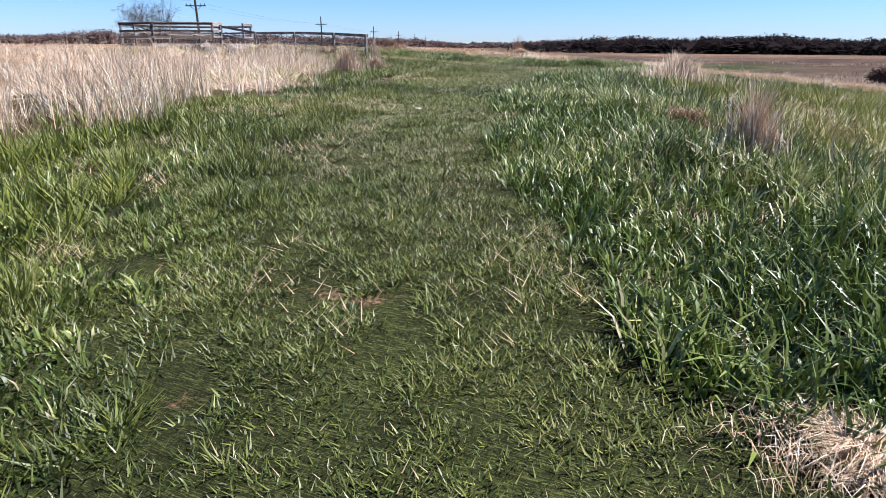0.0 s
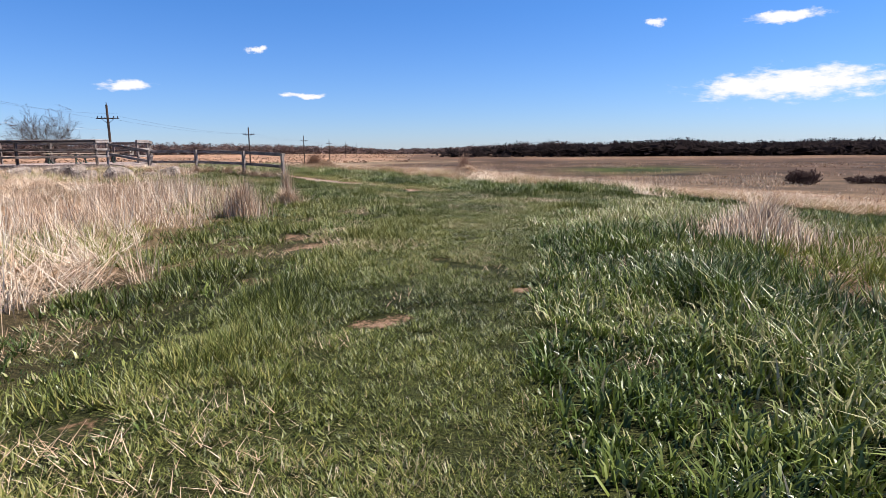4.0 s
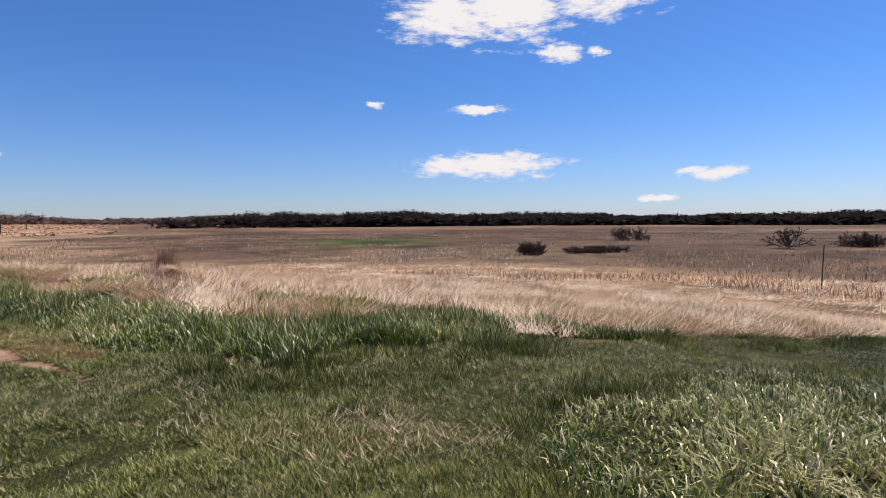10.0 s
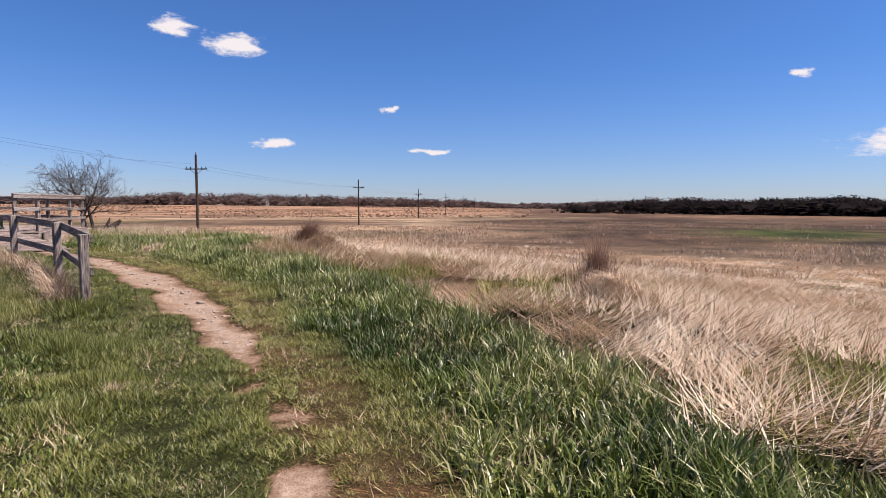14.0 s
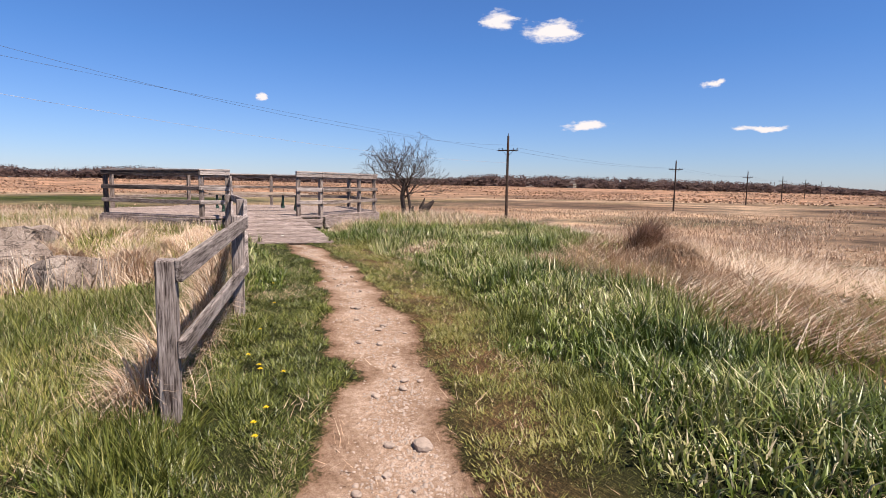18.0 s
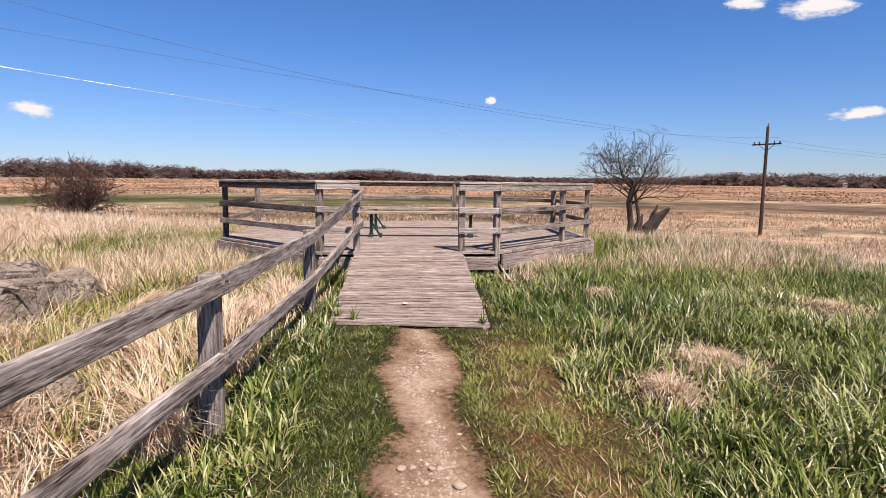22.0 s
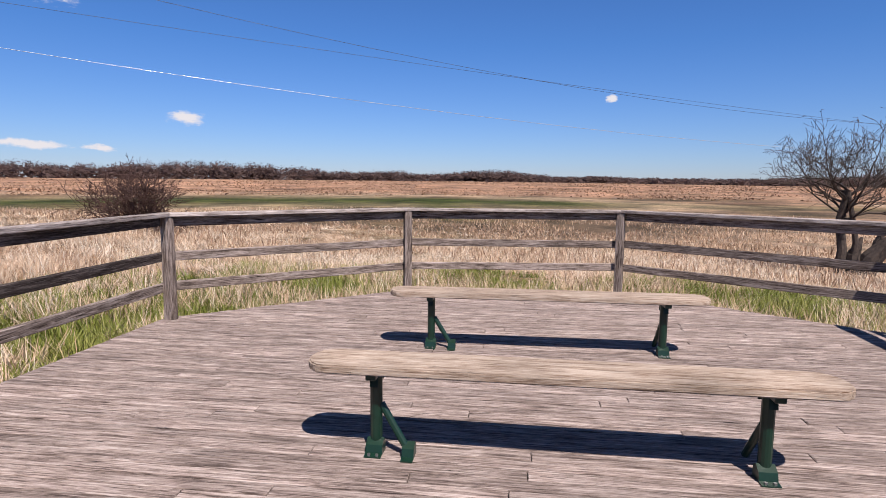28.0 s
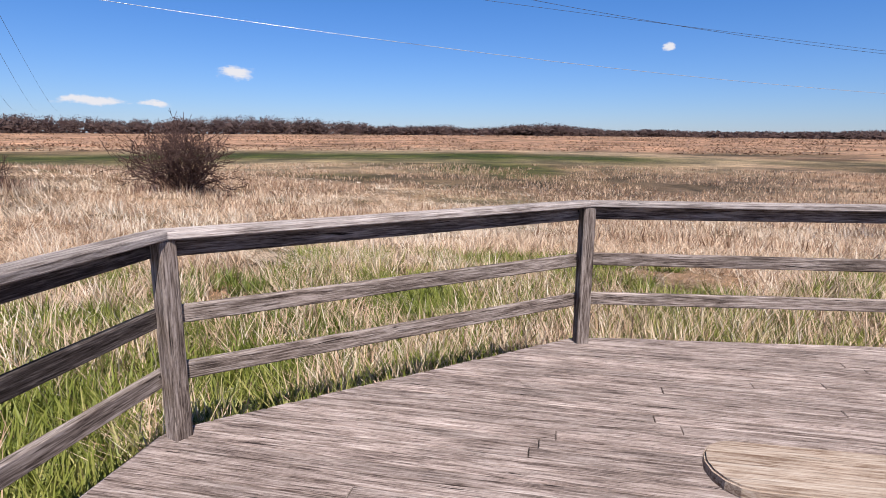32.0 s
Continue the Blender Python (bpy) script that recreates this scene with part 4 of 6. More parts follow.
# ---- utility poles and wires ----
def make_pole(x, y, top, radius, mat, label, arms=True, base=None):
    z0 = gz(x, y) if base is None else base
    pole = thing("utility_pole", (x, y, z0), label, "utility pole", "poles of the line")
    part("shaft", tube_bm(bmesh.new(), [Vector((0, 0, -0.5)), Vector((0, 0, (top - z0) * .5)), Vector((0, 0, top - z0))], [radius, radius * .85, radius * .7], 12), mat, pole, "", Matrix.Translation((x, y, z0)))
    d = Vector((0.95, 0.31, 0))
    if arms:
        c = Vector((x, y, top - 1.75))
        arm = beam("crossarm", c - d * 1.45, c + d * 1.45, 0.11, 0.13, mat, pole)
        for s in (-1.3, -0.75, 0.75, 1.3):
            q = c + d * s
            part("insulator", cyl_bm((0, 0, 0.06), (0, 0, 0.30), 0.06, 0.045, 8), GLASS_BROWN, arm, "", Matrix.Translation(q))
        beam("brace", c + Vector((0, 0, -0.7)), c + d * 0.8 + Vector((0, 0, -0.05)), 0.03, 0.05, mat, pole)
        beam("brace", c + Vector((0, 0, -0.7)), c - d * 0.8 + Vector((0, 0, -0.05)), 0.03, 0.05, mat, pole)
        part("insulator", cyl_bm((0, 0, 0), (0, 0, 0.3), 0.05, 0.045, 8), GLASS_BROWN, pole, "", Matrix.Translation((x, y, top)))
    return pole


POLES = [(-58.99, 61.41, 8.1), (-80.6, 128.4, 7.9), (-101.0, 197.0, 7.6), (-121.5, 263.0, 7.4), (-142.0, 330.0, 7.3), (-163.0, 398.0, 7.2)]
for k, (x, y, z) in enumerate(POLES):
    make_pole(x, y, z, 0.19, POLE_DARK, "dark weathered utility pole with a crossarm standing in the marsh")
NEAR_POLE = (-37.6, -0.1)


def make_near_pole():
    x, y = NEAR_POLE
    z0 = gz(x, y)
    p = thing("utility_pole", (x, y, z0), "pale grey bare-wood utility pole beside the cedars", "utility pole")
    part("shaft", tube_bm(bmesh.new(), [Vector((0, 0, -0.4)), Vector((-.02, -.03, 5)), Vector((-.05, -.1, 12.5))], [0.20, 0.18, 0.15], 16), POLE_PALE, p, "", Matrix.Translation((x, y, z0)))
    part("sleeve", cyl_bm((0, 0, 0.85), (0, 0, 1.55), 0.205, 0.20, 16), TAG, p, "dark sleeve round the foot of the pole", Matrix.Translation((x, y, z0)))
    part("box", box_bm(0.16, 0.2, 0.5, 0.01), TAG, p, "", Matrix.Translation((x + 0.17, y + 0.12, z0 + 4.9)))
    part("clamp", cyl_bm((0, 0, 7.36 - z0), (0, 0, 7.49 - z0), 0.19, 0.19, 12), TAG, p, "", Matrix.Translation((x - .03, y - .05, z0)))
    for s in (-1, 1):
        part("insulator", cyl_bm((0, 0, 0), (0, 0, 0.14), 0.06, 0.05, 8), GLASS_BROWN, p, "", Matrix.Translation((x + 0.21 * s, y - 0.2 * s, 7.39)))
    part("conduit", cyl_bm((0.16, 0.05, 0.2), (0.11, -.05, 12.0), 0.018, 0.018, 6), TAG, p, "", Matrix.Translation((x, y, z0)))
    return z0


def wire(p, q, sag, radius, mat, label):
    cu = bpy.data.curves.new("overhead_wire", 'CURVE')
    cu.dimensions = '3D'
    sp = cu.splines.new('POLY')
    n = 25
    sp.points.add(n - 1)
    for k in range(n):
        t = k / (n - 1)
        c = Vector(p).lerp(Vector(q), t)
        sp.points[k].co = (c.x, c.y, c.z - sag * 4 * t * (1 - t), 1)
    cu.bevel_depth, cu.bevel_resolution = radius, 1
    cu.materials.append(mat)
    return tagged(new("overhead_wire", cu), label, "wire", "wires of the line")


NZ = make_near_pole()
d = Vector((0.95, 0.31, 0))
P1 = Vector(POLES[0])
NP = Vector((NEAR_POLE[0], NEAR_POLE[1], NZ))
wire((NP.x - .2, NP.y + .2, 7.53), (P1.x, P1.y, 4.85), 1.02, 0.010, WIRE_SUNLIT, "thin bright overhead wire catching the sun")
for s, za, zb, sag in ((-1.3, 9.3, 6.35, .3), (1.3, 10.4, 6.95, 1.9)):
    wire((NP.x + .9 * s, NP.y + .4 * s, za), P1 + d * s + Vector((0, 0, zb - P1.z)), sag, 0.008, WIRE, "thin dark overhead wire across the marsh")
for (x0, y0, z0), (x1, y1, z1) in zip(POLES[:-1], POLES[1:]):
    for s in (-1.3, 1.3):
        wire(Vector((x0, y0, z0 - 1.45)) + d * s, Vector((x1, y1, z1 - 1.45)) + d * s, 0.7, 0.009, WIRE, "thin dark overhead wire across the marsh")
wire((NP.x + .2, NP.y - .2, 7.53), (-20, -60, 9.5), 1.0, 0.010, WIRE_SUNLIT, "thin bright overhead wire catching the sun")
for k, zz in enumerate((8.0, 10.5, 12.0)):
    wire(NP + Vector((0, 0, zz)), (-251 - 5 * k, -171 + 5 * k, 11.8), 2.0, 0.016, WIRE, "thin dark wire running off beyond the pale pole")


# ---- trees and bushes ----
def grow(bm, p, d, length, radius, depth, rnd, wig=0.35, split=3, out=None, droop=0.0, shrink=0.68, least=0.006, dome=None):
    """A limb that wanders, tapers and forks."""
    pts, rad = [p.copy()], [radius]
    steps = 4 if depth > 1 else 3
    for k in range(steps):
        d = (d + Vector((rnd.uniform(-wig, wig), rnd.uniform(-wig, wig), rnd.uniform(-wig, wig) - droop))).normalized()
        if dome and p.z + d.z * length / steps > dome[0] - dome[1] * (p.x ** 2 + p.y ** 2):
            d = Vector((d.x * .7 + rnd.uniform(-.5, .5), d.y * .7 + rnd.uniform(-.5, .5), rnd.uniform(-.5, .1))).normalized()
            length *= .6
        p = p + d * length / steps
        pts.append(p.copy())
        rad.append(max(least, radius * (1 - 0.45 * (k + 1) / steps)))
    tube_bm(bm, pts, rad, 7 if radius > 0.08 else (5 if radius > 0.03 else 3))
    if depth <= 0:
        return
    for k in range(split):
        j = rnd.randint(1, steps)
        a = Vector((rnd.uniform(-1, 1), rnd.uniform(-1, 1), rnd.uniform(-.2, .8))).normalized()
        grow(bm, pts[j] if k else pts[-1], (d * 0.75 + a * (0.85 if k else 0.35)).normalized(), length * shrink * rnd.uniform(.75, 1.2), max(least, rad[j] * 0.68), depth - 1, rnd, wig, split, out, droop, shrink, least, dome)


def bare_tree(x, y):
    rnd = random.Random(5)
    z = gz(x, y)
    FORK_H = 2.4 - z
    height = 6.3 - z
    t = thing("bare_tree", (x, y, z), "leafless grey tree with a spreading twiggy crown and broken stub", "tree")
    bm = tube_bm(bmesh.new(), [Vector(c) for c in ((0, 0, -.2), (0.05, 0.05, FORK_H * .3), (-.14, -.05, FORK_H * .65), (0.02, 0.1, FORK_H))], [.24, .19, .16, .13], 9)
    tube_bm(bm, [Vector(c) for c in ((.25, .3, -.2), (.35, .4, FORK_H * .4), (.22, .2, FORK_H * .75), (.02, .1, FORK_H))], [.15, .12, .10, .08], 8)
    part("trunk", bm, BARK, t, "", Matrix.Translation((x, y, z)))
    for k in range(17):
        bm = bmesh.new()
        a = k * math.tau / 17 * 3 + rnd.uniform(-.3, .3)
        up = rnd.uniform(.1, 1.0)
        grow(bm, Vector((0, 0.1, FORK_H * (.62 + .024 * k))), Vector((math.cos(a), math.sin(a), up)).normalized(), 1.72, 0.055, 4, rnd, .32, 3, None, -0.02, 0.72, 0.0075, (height, .24))
        part("limb", bm, BARK, t, "", Matrix.Translation((x, y, z)))
    bm = bmesh.new()
    tube_bm(bm, [Vector(c) for c in ((.4, .7, -.2), (.55, 1.0, .8), (.8, 1.45, 1.5), (1.15, 1.95, 2.1))], [.46, .42, .30, .10], 9)
    tube_bm(bm, [Vector(c) for c in ((.3, .5, -.2), (.2, .45, .9), (.35, .65, 1.7))], [.36, .28, .05], 8)
    tube_bm(bm, [Vector(c) for c in ((.6, 1.1, .7), (.55, 1.2, 1.5), (.75, 1.4, 2.3))], [.24, .18, .03], 7)
    part("broken_trunk", bm, BARK, t, "dark leaning stub of a broken trunk", Matrix.Translation((x, y, z)))
    for k in range(5):
        bm = bmesh.new()
        grow(bm, Vector((.8, 1.6 + .3 * k, 0.1)), Vector((rnd.uniform(-.2, .6), 1, rnd.uniform(.1, .7))), 1.3, 0.03, 2, rnd, .3, 3, None, .02, .7, .008)
        part("fallen_branch", bm, BARK, t, "", Matrix.Translation((x, y, z)))


def bush(x, y, height, spread, n, label, mat, seed, depth=3, least=.012):
    rnd = random.Random(seed)
    z = gz(x, y)
    t = thing("bush", (x, y, z), label, "bush")
    for k in range(n):
        bm = bmesh.new()
        a = rnd.uniform(0, math.tau)
        tilt = rnd.uniform(.1, 1.0)
        s = rnd.uniform(0, spread * .35)
        dirn = Vector((math.cos(a) * tilt, math.sin(a) * tilt, 1)).normalized()
        grow(bm, Vector((math.cos(a) * s, math.sin(a) * s, -.1)), dirn, height * .5, max(0.035 * height / 3, least), depth, rnd, .4, 3, None, 0.03, .62, least)
        part("stem", bm, mat, t, "", Matrix.Translation((x, y, z)))
    return t


def cedar(x, y, height, radius, seed):
    """An evergreen: a trunk, drooping boughs, and thousands of small sprays in ragged clumps."""
    rnd, rs = random.Random(seed), np.random.RandomState(seed)
    z = gz(x, y)
    t = thing("red_cedar", (x, y, z), "dense dark green cedar with a ragged outline behind dry grass", "tree", "cedars by the pole")
    part("trunk", cyl_bm((0, 0, -.2), (0, 0, height * .92), 0.2, 0.03, 10), BARK, t, "", Matrix.Translation((x, y, z)))
    bm = bmesh.new()
    tips = []
    for k in range(int(height * 24)):
        h = height * (0.03 + 0.97 * rnd.random() ** 1.15)
        f = h / height
        r = radius * (1.03 - f) ** .85 * rnd.uniform(.45, 1.15) * (1 + .25 * math.sin(h * 2.1 + seed + 2 * math.sin(k))) + 0.10
        if f < .12:
            r *= .8
        a = rnd.uniform(0, math.tau)
        e = Vector((math.cos(a) * r, math.sin(a) * r, h + r * rnd.uniform(.1, .55) * (.3 if f < .2 else 1)))
        tube_bm(bm, [Vector((0, 0, h)), Vector((e.x * .5, e.y * .5, h + r * .1)), e], [0.035, 0.022, 0.008], 3)
        for s in np.linspace(0.24, 1.03, 7):
            tips.append((e.x * s, e.y * s, h + (e.z - h) * s, 0.15 + 0.24 * (1 - f) * rnd.random() + .03))
    part("bough", bm, BARK, t, "", Matrix.Translation((x, y, z)))
    T = np.array(tips)
    per = 30
    n = len(T) * per
    c = np.repeat(T[:, :3], per, 0) + rs.normal(0, 1, (n, 3)) * np.repeat(T[:, 3], per)[:, None] * 0.55
    ax = rs.normal(0, 1, (n, 3)) + np.array([0, 0, 0.7])
    ax /= np.linalg.norm(ax, axis=1)[:, None]
    sd = np.cross(ax, rs.normal(0, 1, (n, 3)))
    sd /= np.linalg.norm(sd, axis=1)[:, None]
    L, Wd = rs.uniform(.14, .36, (n, 1)), rs.uniform(.025, .06, (n, 1))
    V = np.stack([c - sd * Wd, c + sd * Wd, c + ax * L], 1).reshape(-1, 3)
    me = quick_mesh("crown", V, np.arange(3 * n), np.full(n, 3), CEDAR, np.repeat(rs.rand(len(T)) * .6, per) + rs.rand(n) * .4)
    ob = new("crown", me)
    ob.matrix_basis = Matrix.Translation((x, y, z))
    under(ob, t)
    return t


bare_tree(-41.5, 36.3)
bush(-45.0, 4.2, 3.3, 1.7, 62, "leafless reddish-brown thorny bush in the dry marsh grass", TWIG, 4)
bush(-40.5, -1.2, 1.7, 1.2, 14, "low olive-brown scrub at the foot of the pale pole", TWIG, 9, 2)
bush(-36.0, -3.2, 1.6, 1.5, 14, "grey leafless scrub in front of the cedars", TWIG, 12, 2)
for x, y, h, spread, n, seed in ((28.7, 77.1, 1.8, 3.6, 60, 6), (35.8, 78.4, 1.0, 4.6, 46, 7), (38.4, 78.2, 1.2, 4.0, 46, 23), (41.2, 78.0, 1.1, 4.6, 46, 8), (82.8, 77.7, 2.2, 8.0, 60, 24)):
    bush(x, y, h, spread, n, "dark leafless thicket far out in the marsh", TWIG, seed, 3, .035)
for x, y, h, n, seed in ((62.2, 113.4, 2.9, 22, 21), (65.6, 112, 3.0, 14, 22), (69.4, 77.7, 3.6, 12, 25)):
    bush(x, y, h, 1.2, n, "leafless small tree far out in the marsh", BARK, seed, 3, .035)
for x, y, h, r, s in ((-36.2, -7.0, 7.7, 3.8, 31), (-38.9, -3.9, 5.3, 3.2, 32), (-34.2, -11.0, 7.0, 3.0, 33), (-41.0, -6.5, 4.6, 2.8, 34), (-33.0, -15.5, 8.0, 3.2, 35)):
    cedar(x, y, h, r, s)


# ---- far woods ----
# yaw, height in degrees, share of trees coloured as cloud-shaded
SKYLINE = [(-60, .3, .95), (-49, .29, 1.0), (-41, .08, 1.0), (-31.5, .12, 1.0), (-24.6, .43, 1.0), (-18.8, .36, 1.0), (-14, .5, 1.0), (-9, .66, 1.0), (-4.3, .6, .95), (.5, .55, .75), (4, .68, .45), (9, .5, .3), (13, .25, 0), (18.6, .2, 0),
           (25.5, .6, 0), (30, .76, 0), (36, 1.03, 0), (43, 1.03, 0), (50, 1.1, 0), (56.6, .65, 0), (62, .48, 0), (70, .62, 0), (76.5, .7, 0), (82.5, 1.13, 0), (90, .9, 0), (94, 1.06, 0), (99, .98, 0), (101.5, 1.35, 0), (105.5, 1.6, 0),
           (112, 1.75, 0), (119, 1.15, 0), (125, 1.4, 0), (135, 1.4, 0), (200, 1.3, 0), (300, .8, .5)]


def far_woods(name, dark, label):
    """Many leafless crowns on a far ring, each a loose cloud of twig clumps over a darker thicket."""
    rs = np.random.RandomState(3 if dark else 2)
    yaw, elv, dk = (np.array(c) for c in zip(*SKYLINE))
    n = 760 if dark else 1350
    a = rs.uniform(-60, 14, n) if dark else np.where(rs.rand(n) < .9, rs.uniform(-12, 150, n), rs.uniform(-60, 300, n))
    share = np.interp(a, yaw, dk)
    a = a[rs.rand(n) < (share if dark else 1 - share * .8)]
    n = len(a)
    dist = rs.uniform(330, 420, n) if dark else rs.uniform(520, 660, n)
    cx, cy = -8 - np.sin(np.radians(a)) * dist, 10 + np.cos(np.radians(a)) * dist
    foot = ground_z(cx, cy)
    e = np.interp(a, yaw, elv) + (vnoise(a * 30, a * 0 + 3, 40, 5) - .5) * .2 + (vnoise(a * 30, a * 0 + 3, 110, 6) - .5) * .2
    h = np.maximum(2.2 + np.tan(np.radians(e)) * dist - foot, 3.5) * rs.uniform(.85, 1.12, n)
    w = np.minimum(rs.uniform(3.5, 7.5, n), h * .75)
    per = 95
    u = rs.normal(0, 1, (n, per, 3))
    u /= np.linalg.norm(u, axis=2)[..., None]
    u *= rs.rand(n, per, 1) ** .4
    P = np.stack([cx[:, None] + u[..., 0] * w[:, None], cy[:, None] + u[..., 1] * w[:, None], foot[:, None] + h[:, None] * (.58 + .42 * u[..., 2])], -1).reshape(-1, 3)
    k = len(P)
    size = rs.uniform(.55, 1.15, (k, 1, 1)) * np.clip(1.1 - .55 * u[..., 2], .5, 1.4).reshape(-1, 1, 1)
    V = P[:, None, :] + rs.normal(0, .7, (k, 3, 3)) * size
    # thickets that close the gaps between and below the crowns
    m = n * 26
    j = rs.randint(0, n, m)
    B = np.stack([cx[j] + rs.normal(0, 5, m), cy[j] + rs.normal(0, 5, m), foot[j] + h[j] * .62 * rs.rand(m) ** 1.1], 1)
    T = B[:, None, :] + rs.normal(0, 1, (m, 3, 3)) * np.array([2.4, 2.4, 1.0])
    tone = np.r_[np.repeat(.2 + rs.rand(n) * .5, per) + rs.rand(k) * .12, .1 + rs.rand(m) * .25]
    k += m
    me = quick_mesh(name, np.concatenate([V, T]).reshape(-1, 3), np.arange(3 * k), np.full(k, 3), SHADED_WOODS if dark else WOODS, tone)
    return tagged(new(name, me), label, "woods", "", "stuff")


far_woods("far_woods", False, "far belt of leafless brown woods round the marsh")
far_woods("far_shaded_ridge", True, "far wooded ridge beyond the marsh, coloured dark as under cloud shadow")


def house(yaw, dist, w, h, turn):
    a = radians(yaw)
    x, y = -8 - math.sin(a) * dist, 10 + math.cos(a) * dist
    ground = gz(x, y)
    t = thing("house", (x, y, ground), "small pale far-off house among leafless trees", "house", "far houses")
    M = Matrix.Translation((x, y, ground)) @ Matrix.Rotation(turn, 4, 'Z')
    part("wall", box_bm(w, w * .7, h, 0.02), PLASTER, t, "", M @ Matrix.Translation((0, 0, h / 2)))
    bm = bmesh.new()
    r = [(-w * .55, -w * .42, h), (w * .55, -w * .42, h), (w * .55, w * .42, h), (-w * .55, w * .42, h), (-w * .55, 0, h + w * .3), (w * .55, 0, h + w * .3)]
    v = [bm.verts.new(c) for c in r]
    for f in ((0, 1, 5, 4), (2, 3, 4, 5), (0, 4, 3), (1, 2, 5), (3, 2, 1, 0)):
        bm.faces.new([v[k] for k in f])
    part("roof", bm, SHINGLE, t, "", M)
    for k in range(3):
        part("window", box_bm(w * .12, .1, h * .3, 0.01), PANE, t, "", M @ Matrix.Translation((w * (-.3 + .3 * k), -w * .355, h * .55)))


for yaw, dist, w, h, turn in ((45.2, 535, 8, 4, .4), (46.5, 540, 7, 3.5, .9), (42.5, 535, 7, 4, .2), (31, 540, 7, 3.5, .5), (26.5, 540, 8, 4, .6)):
    house(yaw, dist, w, h, turn)


# ---- stones ----
def rock_bm(sx, sy, sz, seed, rough=0.3, sub=2):
    rs = random.Random(seed)
    bm = bmesh.new()
    bmesh.ops.create_icosphere(bm, subdivisions=sub, radius=1)
    off = Vector((rs.uniform(0, 50), rs.uniform(0, 50), rs.uniform(0, 50)))
    for v in bm.verts:
        n = noise.noise(v.co * 1.1 + off) * rough * 1.8 + noise.noise(v.co * 3.3 + off) * rough * .5
        c = v.co * (1 + n)
        c = Vector([math.copysign(abs(q) ** .75, q) for q in c])
        v.co = Vector((c.x * sx, c.y * sy, c.z * sz))
    return bm


def hull_rock_bm(sx, sy, sz, seed):
    """An angular block: the hull of scattered points, its edges worn off."""
    rs = random.Random(seed)
    bm = bmesh.new()
    for k in range(26):
        v = Vector((rs.gauss(0, 1), rs.gauss(0, 1), rs.gauss(0, 1))).normalized()
        v = Vector([math.copysign(abs(c) ** .6, c) for c in v]) * rs.uniform(.8, 1.08)
        bm.verts.new((v.x * sx, v.y * sy, v.z * sz))
    out = bmesh.ops.convex_hull(bm, input=bm.verts[:])
    bmesh.ops.delete(bm, geom=list({v for v in out["geom_interior"] + out["geom_unused"] if isinstance(v, bmesh.types.BMVert)}), context='VERTS')
    bmesh.ops.bevel(bm, geom=bm.edges[:], offset=min(sx, sy, sz) * .07, segments=2, affect='EDGES')
    return bm


def boulder(x, y, s, seed, label="rough pale granite boulder half hidden in dry grass"):
    ob = obj("boulder", hull_rock_bm(s[0], s[1], s[2], seed), ROCK, Matrix.Translation((x, y, gz(x, y) + s[2] * .18)) @ Matrix.Rotation(seed * 1.3, 4, 'Z'))
    return tagged(ob, label, "boulder", "boulders beside the fence")


for x, y, s, k in ((-13.5, 13.9, (.55, .4, .36), 1), (-15.6, 13.95, (.6, .46, .40), 2), (-11.8, 14.5, (.48, .4, .34), 3), (-14.4, 13.3, (.5, .4, .3), 4), (-16.6, 14.2, (.4, .35, .3), 5), (-12.7, 15.15, (.22, .2, .16), 6), (-12.95, 15.45, (.18, .15, .13), 7), (-12.1, 13.85, (.3, .25, .2), 8), (-17.2, 13.2, (.6, .4, .35), 9)):
    boulder(x, y, s, k)
for x, y, s, k in ((-40.6, 40.4, (.9, .6, .5), 11), (-41.6, 41.5, (.7, .6, .45), 12), (-42.3, 43.0, (.8, .6, .5), 13), (-40.9, 38.7, (.5, .4, .3), 14)):
    boulder(x, y, s, k, "dark boulder near the bare tree in the marsh")


# ---- grass ----
LUSH_FENCE = [(-10.2, 15.9), (-12.3, 16.5), (-14.8, 17.0), (-16.6, 17.5), (-14.5, 17.25), (-12.2, 16.95), (-10.4, 16.5)]
DRY_LEFT = [(.2, -12), (-.2, -5.3), (-.8, -2.8), (-1.13, -.2), (-1.8, 1.3), (-2.6, 2.8), (-3.2, 5.1), (-4.1, 6.9), (-4.4, 8.4), (-6, 9.2), (-9, 11.3), (-18, 12.6), (-26, 12), (-52, 8), (-56, -16), (-8, -20)]


def on_deck(x, y, grow=0.12):
    ring = [tuple(CENTRE.xy + (Vector(RING[k]) - CENTRE.xy) * (1 + grow / 3.4)) for k in "iabcdefl"]
    rampway = [(-17.6, 17.6), (-14.35, 17.13), (-13.9, 18.67), (-17.2, 19.25)]
    return inside(x, y, ring) | inside(x, y, rampway)


def scatter(n, x0, x1, y0, y1):
    return RNG.uniform(x0, x1, n), RNG.uniform(y0, y1, n)


def ragged(x, y, by=0.5):
    return x + (vnoise(x, y, .8, 21) - .5) * by * 2, y + (vnoise(x, y, .8, 22) - .5) * by * 2


def walk_dist(x, y):
    return line_dist(x, y, WALKED)


